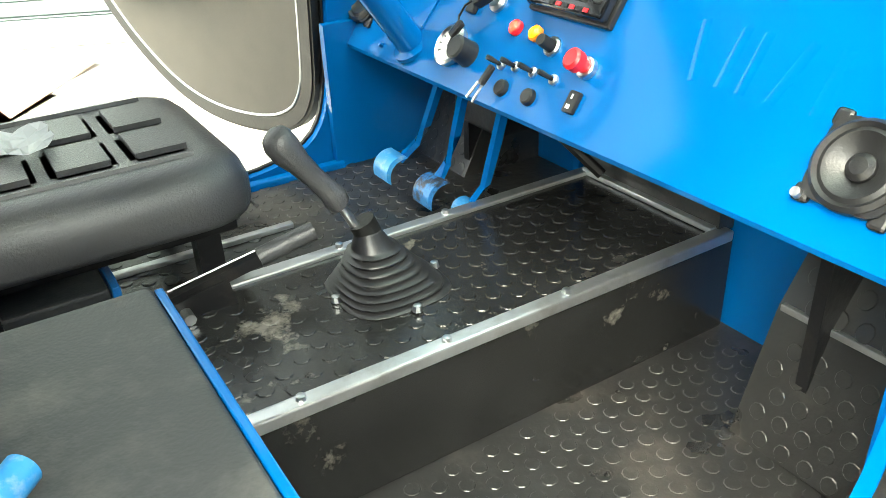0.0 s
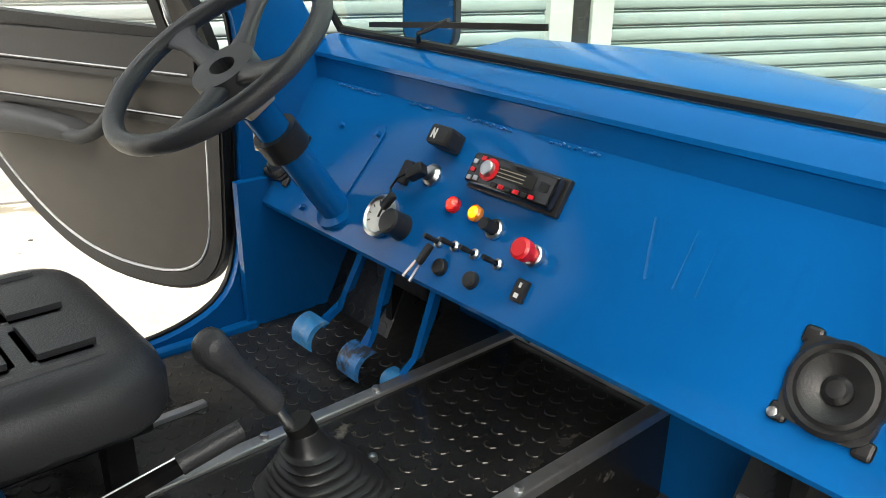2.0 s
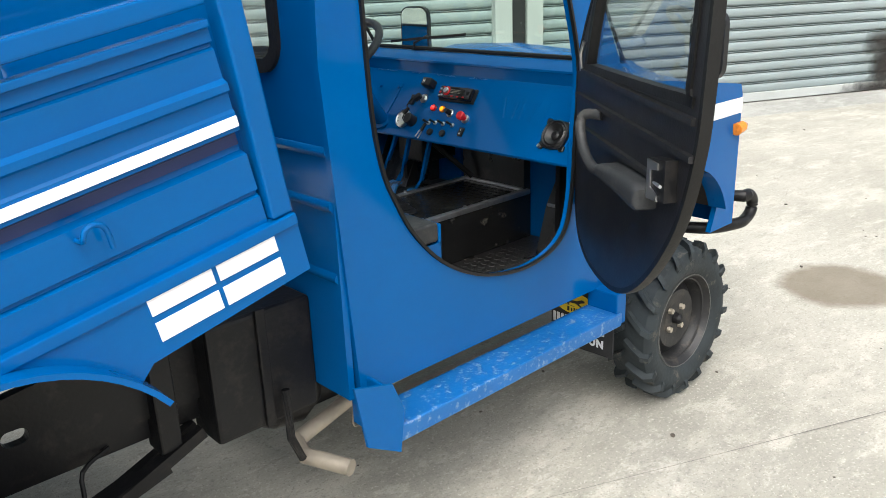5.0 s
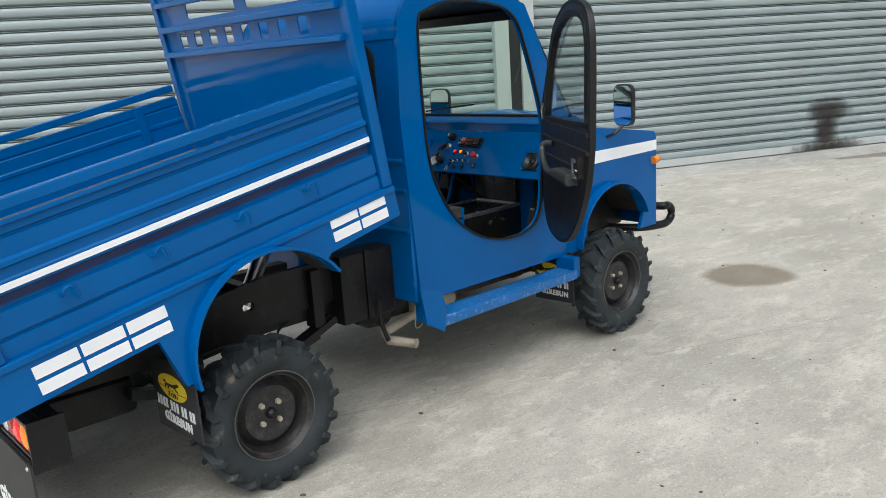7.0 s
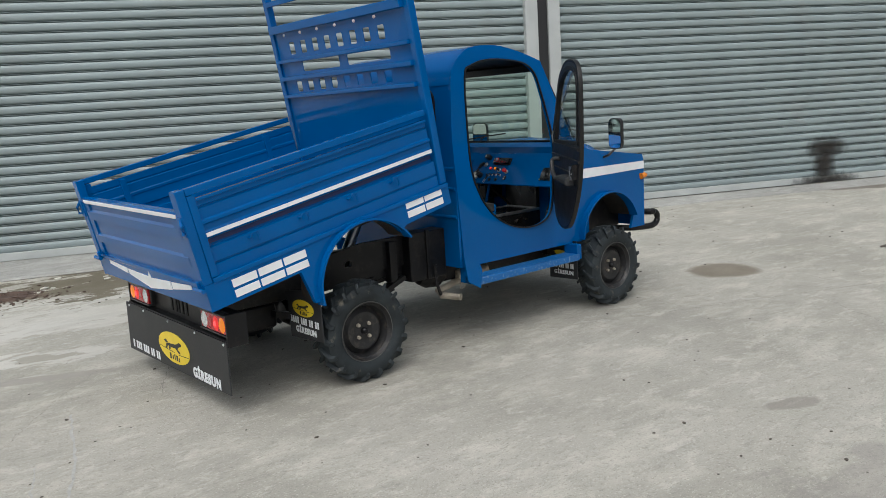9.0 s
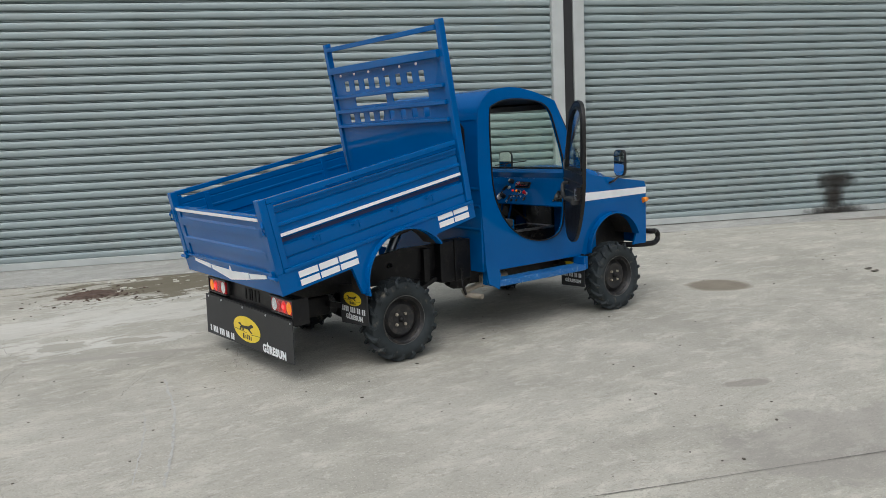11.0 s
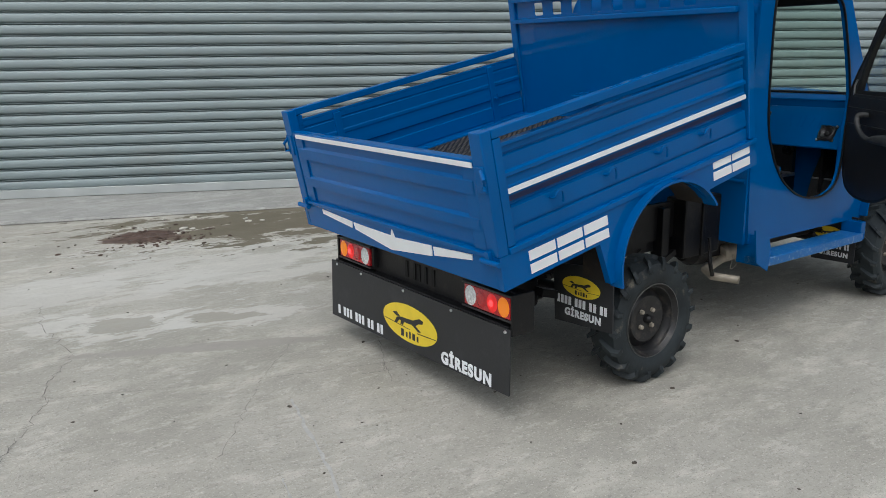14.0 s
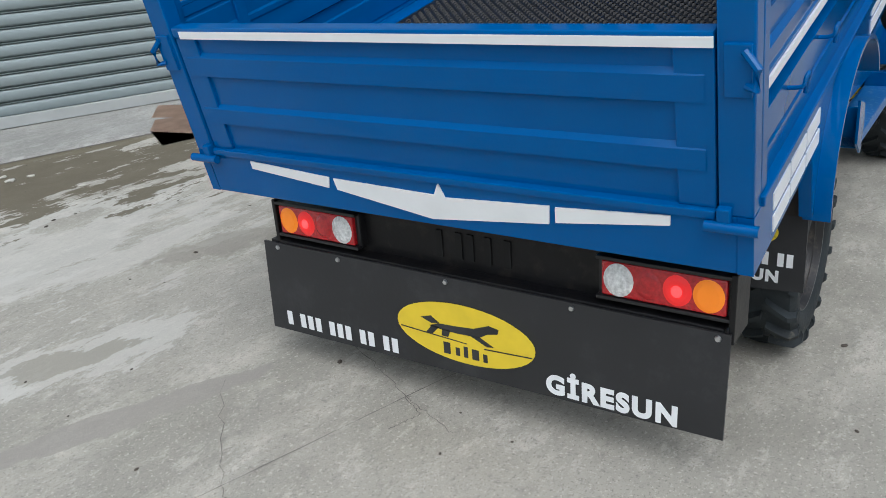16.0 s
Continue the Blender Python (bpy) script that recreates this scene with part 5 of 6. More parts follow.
        part("card_border", sweep(low_edge(0.972), [(-0.016, -0.002), (0.016, -0.002), (0.016, 0.003), (-0.016, 0.003)], up=inn), PANEL_BLACK, d, "dark card border")
        part("card_bead", tube(low_edge(0.930), 0.0035, 8), ALU, d, "pale bead round the card")
        for b0 in (0.478, 0.382):
            part("rail_bead", tube([put(0.05, b0, 0.032), put(0.90, b0 - 0.006, 0.032)], 0.0018, 8), ALU, d)
    for b in (0.12, 0.50):
        part("door_hinge", tube([put(-0.008, b - 0.03, -0.004), put(-0.008, b + 0.03, -0.004)], 0.010, 10), BLACK, d)
    return d


door(-1, 53, 1.878, 0.0, 1.0)
door(1, 68, 1.89, 0.02, 0.92)

# ---- cab inside ----
FLOOR_Z = 0.575
part("cab_floor", box(0.93, 2.30, -0.675, 0.19, FLOOR_Z - 0.03, FLOOR_Z), MAT, truck, "black rubber cab floor with raised studs", smooth=0)
LEFT_Z = 0.735
part("cab_floor", box(0.93, 2.30, 0.192, 0.675, FLOOR_Z - 0.03, LEFT_Z), MAT, truck, "raised black rubber driver's floor", smooth=0)
part("firewall", box(2.26, 2.29, -0.675, 0.675, 0.56, 1.28), BLUE, truck, "blue painted firewall", smooth=0)
for side in (-1, 1):
    part("kick_panel", box(1.88, 2.28, side * 0.675, side * 0.655, 0.575, 1.05), BLUE, truck, smooth=0)
    part("door_sill", box(0.95, 1.90, side * 0.677, side * 0.645, 0.575, 0.735, 0.008), BLUE if side > 0 else MAT, truck)
# engine tunnel
part("tunnel", box(1.30, 2.25, -0.178, 0.195, FLOOR_Z, 0.778, 0.006), TUNNEL, truck, "rubber-covered engine tunnel")
for y in (-0.178, 0.178):
    part("tunnel_trim", box(1.32 if y < 0 else 1.39, 2.24, y - 0.006, y + 0.022, 0.764, 0.786, 0.004), ALU, truck, "dull aluminium edge strip")
    for x in (1.41, 1.64, 1.865):
        part("trim_screw", lathe([(0, 0.010), (0.007, 0.008), (0.008, 0)], 8, pose(x, y + 0.008, 0.785)), STEEL, truck)
part("tunnel_front_strip", box(2.205, 2.222, -0.16, 0.185, 0.778, 0.790, 0.003), ALU, truck)
part("tunnel_front", box(2.22, 2.262, -0.165, 0.195, 0.778, 1.0), MAT, truck, smooth=0)
part("toe_board", plate([(2.03, FLOOR_Z), (2.262, FLOOR_Z), (2.262, 1.0), (2.24, 1.0), (2.10, 0.785)], [], xz(-0.655), 0.27), MAT, truck, "black rubber-covered toe board", smooth=0)
part("left_toe_board", plate([(2.05, LEFT_Z), (2.262, LEFT_Z), (2.262, 1.10), (2.24, 1.10)], [], xz(0.40), 0.25), MAT, truck, "black rubber-covered toe board", smooth=0)

# dashboard: face leans, with a lip rolled out at the top
FACE = [(1.925, 1.012), (1.905, 1.008), (1.902, 1.017), (2.060, 1.250), (2.066, 1.257), (2.064, 1.298), (2.060, 1.301), (2.061, 1.309), (2.106, 1.338), (2.150, 1.341)]
dash = part("dashboard", extrude_profile(FACE, lambda a, b, t: Vector((a, t, b)), -0.665, 0.665), BLUE, truck, "blue painted steel dashboard with welded seams", smooth=30)


def dash_at(y, z, lift=0.0):
    """A frame on the dashboard's face: its own x to -y, y up the face, z out of it."""
    n = Vector((-1, 0, 0.678)).normalized()
    up = Vector((0.678, 0, 1)).normalized()
    r = Vector((0, -1, 0))
    p = Vector((1.902 + 0.678 * (z - 1.017), y, z)) + n * lift
    return Matrix(((r.x, up.x, n.x, p.x), (r.y, up.y, n.y, p.y), (r.z, up.z, n.z, p.z), (0, 0, 0, 1)))


def on_dash(name, bm, y, z, mat, label="", parent=None, smooth=20):
    bmesh.ops.transform(bm, matrix=dash_at(y, z), verts=bm.verts)
    return part(name, bm, mat, parent or dash, label, smooth=smooth)


def shrunk(bm):
    bmesh.ops.scale(bm, vec=(0.79, 0.79, 0.9), verts=bm.verts)
    return bm


def speaker(y, z):
    on_dash("speaker_frame", shrunk(plate(rounded(-0.066, 0.066, -0.066, 0.066, 0.03, 4), [arc(0, 0, 0.052, 0, 345, 23)], lambda a, b, d: Vector((a, b, d)), 0.012)), y, z, PLASTIC, "black round loudspeaker")
    on_dash("speaker_ring", shrunk(lathe([(0.070, 0.0), (0.070, 0.014), (0.063, 0.020), (0.056, 0.014), (0.056, 0.004)], 32)), y, z, PLASTIC)
    on_dash("speaker_cone", shrunk(lathe([(0.058, 0.014), (0.050, 0.018), (0.044, 0.013), (0.022, 0.003), (0.021, 0.008), (0.013, 0.014), (0, 0.016)], 32)), y, z, PLASTIC)
    for a, b in ((-1, -1), (1, 1), (-1, 1), (1, -1)):
        on_dash("speaker_tab", shrunk(box(a * 0.046, a * 0.074, b * 0.046, b * 0.074, 0, 0.008, 0.006)), y, z, PLASTIC)
    for a, b in ((-1, -1), (1, 1)):
        on_dash("speaker_bolt", shrunk(lathe([(0, 0.018), (0.008, 0.016), (0.009, 0.006)], 8, Matrix.Translation((a * 0.064, b * 0.064, 0)))), y, z, STEEL)


speaker(-0.545, 1.100)
speaker(0.625, 1.104)


# ---- things on the dashboard ----
def knob(name, y, z, prof, mat, label="", seg=20, tip=(0, 0)):
    return on_dash(name, lathe(prof, seg, pose(0, 0, 0, tip[0], tip[1], 0)), y, z, mat, label)


# radio
def flat(x0, x1, y0, y1, z0, z1, bevel=0.0):
    return box(x0, x1, y0, y1, z0, z1, bevel)


RY, RZ = 0.0, 1.186
GLOSS = material("gloss_black_plastic", (0.008, 0.008, 0.009), 0.12, 0.0, 0.05, 30.0)
on_dash("radio_sleeve", flat(-0.097, 0.097, -0.031, 0.031, 0, 0.012, 0.003), RY, RZ, PLASTIC)
on_dash("radio", flat(-0.091, 0.091, -0.026, 0.026, 0.010, 0.030, 0.005), RY, RZ, GLOSS, "black car radio with a silver and red dial")
on_dash("radio_display", flat(-0.030, 0.050, -0.006, 0.014, 0.030, 0.0312), RY, RZ, DARK)
on_dash("radio_dial", lathe([(0, 0.042), (0.010, 0.0415), (0.0125, 0.040), (0.013, 0.030)], 24, Matrix.Translation((-0.046, 0.003, 0))), RY, RZ, STEEL, "silver radio dial")
on_dash("dial_ring", lathe([(0.013, 0.033), (0.019, 0.032), (0.019, 0.030)], 24, Matrix.Translation((-0.046, 0.003, 0))), RY, RZ, RED)
for i in range(6):
    on_dash("radio_button", flat(-0.030 + 0.016 * i, -0.019 + 0.016 * i, -0.021, -0.014, 0.030, 0.0325, 0.001), RY, RZ, RED if i % 2 else PLASTIC)
for i, (a, b) in enumerate(((-0.080, 0.010), (-0.080, -0.004), (-0.080, -0.018), (-0.066, 0.018), (-0.066, -0.016))):
    on_dash("radio_button", flat(a - 0.005, a + 0.005, b - 0.004, b + 0.004, 0.030, 0.0325, 0.001), RY, RZ, RED if i % 2 else STEEL)
for i in range(3):
    on_dash("radio_line", flat(-0.026, 0.030, -0.003 + 0.006 * i, -0.0015 + 0.006 * i, 0.0312, 0.0316), RY, RZ, GALV)
on_dash("radio_socket", flat(0.062, 0.078, -0.004, 0.010, 0.030, 0.032, 0.002), RY, RZ, PLASTIC)

# warning lamps
for y, mat, ring in ((0.112, LAMP_RED, RED), (0.058, LAMP_AMBER, AMBERLENS)):
    knob("lamp_bezel", y, 1.131, [(0.014, 0.0), (0.014, 0.008), (0.0105, 0.011)], ring)
    knob("warning_lamp", y, 1.131, [(0.0, 0.017), (0.006, 0.015), (0.0105, 0.010)], mat, "lit warning lamp")
knob("button_ring", 0.008, 1.121, [(0.017, 0.0), (0.017, 0.005), (0.014, 0.008), (0.011, 0.005)], STEEL)
knob("push_button", 0.008, 1.121, [(0.0, 0.032), (0.0095, 0.032), (0.0105, 0.029), (0.0105, 0.0)], PLASTIC, "black push button")
knob("button_ring", -0.088, 1.108, [(0.0175, 0.0), (0.0175, 0.010), (0.015, 0.012), (0.010, 0.012)], STEEL)
on_dash("red_button", lathe([(0.0, 0.046), (0.013, 0.046), (0.0175, 0.042), (0.0175, 0.028), (0.011, 0.024), (0.011, 0.01)], 20), -0.088, 1.108, RED, "large red push button")
on_dash("rocker_switch", flat(-0.012, 0.012, -0.018, 0.018, 0, 0.009, 0.003), -0.093, 1.062, PLASTIC, "black rocker switch")
on_dash("rocker_mark", flat(-0.002, 0.002, 0.004, 0.012, 0.010, 0.0106), -0.093, 1.062, GAUGE)
on_dash("rocker_mark", flat(-0.004, 0.004, -0.012, -0.005, 0.010, 0.0106), -0.093, 1.062, GAUGE)
for y, z in ((0.105, 1.076), (0.068, 1.080), (0.022, 1.081), (-0.030, 1.081)):
    knob("toggle_collar", y, z, [(0.009, 0.0), (0.009, 0.005), (0.005, 0.008)], STEEL, seg=12)
    knob("toggle_switch", y, z, [(0.0, 0.034), (0.0045, 0.033), (0.005, 0.024), (0.0035, 0.008), (0.0, 0.0)], PLASTIC, "black toggle switch", 10, (0, -14))
knob("round_switch", 0.006, 1.048, [(0.0, 0.010), (0.010, 0.010), (0.0135, 0.008), (0.015, 0.0)], PLASTIC, "black ribbed round switch", 14)
knob("round_switch", 0.078, 1.046, [(0.0, 0.010), (0.010, 0.010), (0.0135, 0.008), (0.015, 0.0)], PLASTIC, "black ribbed round switch", 14)
# gauge, big knob, ignition key with its tag
knob("gauge_bezel", 0.262, 1.077, [(0.040, 0.0), (0.040, 0.010), (0.034, 0.014), (0.031, 0.010)], STEEL, seg=28)
knob("gauge", 0.262, 1.077, [(0.0, 0.009), (0.034, 0.008)], GAUGE, "round white gauge with a dark needle", 28)
on_dash("gauge_needle", flat(-0.002, 0.002, -0.004, 0.024, 0.0092, 0.011), 0.262, 1.077, RUBBER)
for k in range(9):
    a = radians(-40 + 32 * k)
    on_dash("gauge_mark", box(-0.001, 0.001, -0.003, 0.003, 0.0088, 0.0096, m=Matrix.Translation((0.026 * math.cos(a), 0.026 * math.sin(a), 0)) @ pose(0, 0, 0, 0, 0, math.degrees(a) - 90)), 0.262, 1.077, RUBBER)
knob("rotary_knob", 0.205, 1.074, [(0.0, 0.038), (0.018, 0.038), (0.0225, 0.035), (0.0235, 0.008), (0.025, 0.0)], PLASTIC, "large black rotary knob", 18)
on_dash("light_switch", flat(-0.012, 0.012, -0.022, 0.022, 0, 0.012, 0.003), 0.250, 1.150, PLASTIC, "black rocker switch")
knob("ignition_lock", 0.190, 1.160, [(0.020, 0.0), (0.020, 0.006), (0.014, 0.012), (0.0, 0.012)], STEEL, "steel ignition lock")
on_dash("ignition_key", box(-0.006, 0.030, -0.010, 0.012, 0.020, 0.042, 0.005, m=pose(0.0, 0, 0, 0, 0, -140)), 0.190, 1.160, PLASTIC, "black ignition key")
on_dash("key_cord", tube([(-0.02, -0.012, 0.034), (-0.040, -0.030, 0.036), (-0.052, -0.050, 0.030), (-0.046, -0.062, 0.028)], 0.0022, 6), 0.190, 1.160, RUBBER)
on_dash("key_tag", box(-0.008, 0.008, -0.020, 0.014, 0.020, 0.032, 0.004, m=Matrix.Translation((-0.046, -0.070, 0)) @ pose(0, 0, 0, 0, 0, -24)), 0.190, 1.160, PLASTIC)
on_dash("spare_keys", box(-0.007, 0.007, -0.030, 0.008, 0.020, 0.030, 0.004, m=pose(0, 0, 0, 0, 0, -12)), 0.098, 1.062, PLASTIC, "bunch of keys with black grips")
for k in range(2):
    on_dash("key_blade", box(-0.0025, 0.0025, -0.062, -0.028, 0.022 + 0.006 * k, 0.0245 + 0.006 * k, m=pose(0, 0, 0, 0, 0, -8 - 12 * k)), 0.098, 1.062, STEEL)
on_dash("stalk_switch", flat(-0.026, 0.026, -0.018, 0.018, 0.0, 0.042, 0.006), 0.178, 1.212, PLASTIC, "black switch box with a pale mark")
on_dash("switch_mark", flat(-0.016, -0.013, -0.009, 0.009, 0.042, 0.0426), 0.178, 1.212, GAUGE)
on_dash("switch_mark", box(-0.0015, 0.0015, -0.010, 0.010, 0.042, 0.0426, m=Matrix.Translation((-0.0105, 0, 0)) @ pose(0, 0, 0, 0, 0, 28)), 0.178, 1.212, GAUGE)
on_dash("switch_mark", flat(-0.008, -0.005, -0.009, 0.009, 0.042, 0.0426), 0.178, 1.212, GAUGE)

# bolted plate round the column, and weld seams
plate_bm = plate([(-0.10, -0.125), (0.062, -0.125), (0.10, 0.085), (0.092, 0.098), (-0.10, 0.105)], [], lambda a, b, d: Vector((a, b, d)), 0.004)
on_dash("column_plate", plate_bm, 0.455, 1.125, BLUE, "bolted blue cover plate", smooth=0)
for a, b in ((-0.03, 0.075), (0.086, 0.080), (-0.03, -0.105), (0.052, -0.108)):
    on_dash("plate_bolt", lathe([(0, 0.014), (0.006, 0.013), (0.0075, 0.004)], 6, Matrix.Translation((a, b, 0))), 0.455, 1.125, BLUE)
SEAM = material("blue_weld_bead", (0.008, 0.12, 0.38), 0.3, 0.0, 0.3, 60.0, 0.6, 160.0, tint=(0.4, 0.46, 0.52), tint_scale=40.0, tint_amount=0.5)
rnd = random.Random(11)
for y0, y1 in ((0.56, 0.42), (0.33, 0.26), (0.17, 0.06), (-0.02, -0.12)):
    bm = bmesh.new()
    y = y0
    while y > y1:
        one = bmesh.new()
        bmesh.ops.create_icosphere(one, subdivisions=1, radius=0.0032, matrix=Matrix.Translation((2.060, y, 1.254 + rnd.uniform(-0.002, 0.002))) @ Matrix.Diagonal((0.6, 1.2, 0.7, 1)))
        join(bm, one)
        y -= rnd.uniform(0.006, 0.012)
    tagged(part("weld_bead", bm, SEAM, dash), kind="stuff")
# pressed strokes where a name stands in the panel, as plain ribs
for a, lean in ((0.262, -0.012), (0.318, 0.0), (0.352, 0.0), (0.408, 0.010), (0.462, 0.0)):
    on_dash("pressed_rib", sweep([(a + lean, 0.045, 0.0), (a, 0.0, 0.0), (a - lean, -0.040, 0.0)], [(-0.011, -0.0006), (0.011, -0.0006), (0.005, 0.0006), (-0.005, 0.0006)], up=(0, 0, 1)), 0.0, 1.165, BLUE, smooth=60)

# ---- steering ----
AX = Vector((-0.565, 0.0, 0.825)).normalized()
HUB = Vector((1.715, 0.392, 1.362))


def on_axis(m=None):
    q = Vector((0, 0, 1)).rotation_difference(AX).to_matrix().to_4x4()
    return Matrix.Translation(HUB) @ q


steer = new("steering_wheel")
steer.parent = truck
steer["label"] = "black four-spoke steering wheel"
rim_path = [(0.196 * math.cos(math.tau * i / 52), 0.196 * math.sin(math.tau * i / 52), 0.0) for i in range(52)]
bm = tube(rim_path, 0.0165, 12, True)
bmesh.ops.transform(bm, matrix=on_axis(), verts=bm.verts)
part("wheel_rim", bm, VINYL, steer)
boss = plate(arc(0, 0, 0.060, 0, 352, 44, 0.056), [arc(0, 0, 0.030, 0, 340, 17, 0.021)], lambda a, b, d: Vector((b, a, -0.052 + d)), 0.036)
bmesh.ops.transform(boss, matrix=on_axis(), verts=boss.verts)
part("boss", boss, VINYL, steer)
# two pairs of spokes, flared where they meet the boss and the rim
for ang in (82, 28, -80, 212):
    a = radians(ang)
    bm = bmesh.new()
    rows = []
    for rad, wide, up, thick in ((0.030, 0.030, -0.034, 0.034), (0.056, 0.026, -0.030, 0.030), (0.085, 0.020, -0.026, 0.024), (0.115, 0.018, -0.019, 0.020), (0.145, 0.020, -0.012, 0.018), (0.170, 0.028, -0.006, 0.018), (0.190, 0.042, -0.002, 0.016)):
        q = Vector((rad * math.cos(a), rad * math.sin(a), up))
        w = Vector((-math.sin(a), math.cos(a), 0))
        rows.append([bm.verts.new(q + w * wide * math.cos(math.tau * k / 14) + Vector((0, 0, 1)) * thick * 0.5 * math.sin(math.tau * k / 14)) for k in range(14)])
    for u_, v_ in zip(rows, rows[1:]):
        for k in range(14):
            bm.faces.new((u_[k], u_[(k + 1) % 14], v_[(k + 1) % 14], v_[k]))
    bmesh.ops.transform(bm, matrix=on_axis(), verts=bm.verts)
    part("spoke", bm, VINYL, steer, smooth=60)
part("boss_cap", lathe([(0, -0.052), (0.028, -0.053), (0.030, -0.062)], 20, on_axis()), DARK, steer)
low = Vector((1.940, 0.392, 1.045))
col = new("steering_column")
col.parent = truck
part("column_tube", tube([low, low.lerp(HUB, 0.72)], 0.030, 16), BLUE, col, "blue painted column tube")
part("column_clamp", tube([low.lerp(HUB, 0.46), low.lerp(HUB, 0.58)], 0.042, 16), PLASTIC, col)
part("column_collar", lathe([(0.044, -0.004), (0.044, 0.004), (0.03, 0.010)], 16, Matrix.Translation(low.lerp(HUB, 0.03)) @ Vector((0, 0, 1)).rotation_difference(AX).to_matrix().to_4x4()), BLUE, col)
part("column_shaft", tube([low.lerp(HUB, 0.72), HUB - AX * 0.05], 0.014, 10), STEEL, col)
part("stalk_housing", box(-0.03, 0.03, -0.035, 0.035, -0.030, 0.02, 0.006, m=Matrix.Translation(low.lerp(HUB, 0.80)) @ Vector((0, 0, 1)).rotation_difference(AX).to_matrix().to_4x4()), GALV, col)
part("stalk_lever", tube([low.lerp(HUB, 0.82) + Vector((0, -0.03, 0)), low.lerp(HUB, 0.86) + Vector((0.02, -0.09, 0.01)), low.lerp(HUB, 0.9) + Vector((0.02, -0.15, 0.02))], 0.006, 8), PLASTIC, col)
part("column_bracket", plate([(-0.05, -0.03), (0.05, -0.04), (0.06, 0.05), (-0.02, 0.07)], [], lambda a, b, d: low.lerp(HUB, 0.52) + Vector((0.0 + d, 0.05 + a, b)), 0.004), GALV, col)

# ---- gear lever and hand brake ----
lever = new("gear_lever")
lever.parent = truck
lever["label"] = "black gear lever in a pleated rubber boot"
bm = bmesh.new()
rings = []
for i in range(64):
    t = i / 63
    swell = 0.0062 * math.sin(math.tau * 7.5 * t / 0.74)
    r = 0.054 * (1 - t / 0.74) + 0.036 + swell * (1 - 0.35 * t) if t < 0.74 else 0.036 - 0.015 * ((t - 0.74) / 0.26) ** 0.8
    c = Vector((1.652 - 0.022 * t, 0.030 + 0.012 * t, 0.779 + 0.105 * t ** 1.15))
    sq = []
    for k in range(28):
        a = math.tau * k / 28
        f = (abs(math.cos(a)) ** 4 + abs(math.sin(a)) ** 4) ** (-0.25 * (0.8 - 0.7 * t))
        sq.append(bm.verts.new((c.x + r * f * math.cos(a), c.y + r * f * math.sin(a), c.z)))
    rings.append(sq)
for p, q in zip(rings, rings[1:]):
    for k in range(28):
        bm.faces.new((p[k], p[(k + 1) % 28], q[(k + 1) % 28], q[k]))
bm.faces.new(rings[-1])
part("rubber_boot", bm, BOOT, lever, "pleated black rubber boot", smooth=80)
part("boot_collar", tube([(1.632, 0.042, 0.875), (1.622, 0.045, 0.900)], 0.022, 14), RUBBER, lever)
part("lever_rod", tube([(1.628, 0.043, 0.86), (1.588, 0.054, 0.945)], 0.008, 10), STEEL, lever, "bright steel rod")
spine = [(1.592, 0.053, 0.935), (1.586, 0.055, 0.948), (1.580, 0.057, 0.958), (1.560, 0.061, 0.985), (1.540, 0.065, 1.012), (1.525, 0.068, 1.034), (1.514, 0.070, 1.052), (1.509, 0.0712, 1.061), (1.5065, 0.0718, 1.0655), (1.5055, 0.072, 1.067)]
widths = (0.018, 0.021, 0.018, 0.017, 0.019, 0.025, 0.0255, 0.021, 0.013, 0.004)
bm = bmesh.new()
rows = []
for q, r in zip(spine, widths):
    rows.append([bm.verts.new(Vector(q) + Vector((0.82, 0, 0.57)) * r * math.cos(math.tau * k / 14) + Vector((0, 1, 0)) * r * math.sin(math.tau * k / 14)) for k in range(14)])
for p, q in zip(rows, rows[1:]):
    for k in range(14):
        bm.faces.new((p[k], p[(k + 1) % 14], q[(k + 1) % 14], q[k]))
bm.faces.new(rows[0][::-1])
bm.faces.new(rows[-1])
part("gear_knob", bm, VINYL, lever, "black moulded gear knob", smooth=60)
for x, y in ((1.743, 0.030), (1.558, 0.030), (1.65, 0.128), (1.65, -0.07)):
    part("boot_bolt", lathe([(0, 0.012), (0.007, 0.010), (0.009, 0)], 8, pose(x, y, 0.782)), STEEL, lever)
brake = new("hand_brake")
brake.parent = truck
brake["label"] = "black hand brake lever with a grip"
part("brake_grip", tube([(1.475, 0.128, 0.845), (1.485, 0.127, 0.848), (1.560, 0.120, 0.866), (1.570, 0.119, 0.868)], 0.016, 12), VINYL, brake)
part("brake_lever", sweep([(1.33, 0.147, 0.806), (1.48, 0.128, 0.847)], [(-0.008, -0.012), (0.008, -0.012), (0.008, 0.008), (-0.008, 0.008)]), BLACK, brake)
part("brake_edge", tube([(1.33, 0.151, 0.822), (1.475, 0.132, 0.858)], 0.0016, 6), ALU, brake)
part("brake_quadrant", plate([(1.30, 0.775), (1.43, 0.775), (1.42, 0.825), (1.33, 0.81)], [], xz(0.125), 0.006), BLACK, brake)
part("brake_pivot", tube([(1.345, 0.10, 0.79), (1.345, 0.17, 0.79)], 0.010, 8), STEEL, brake)

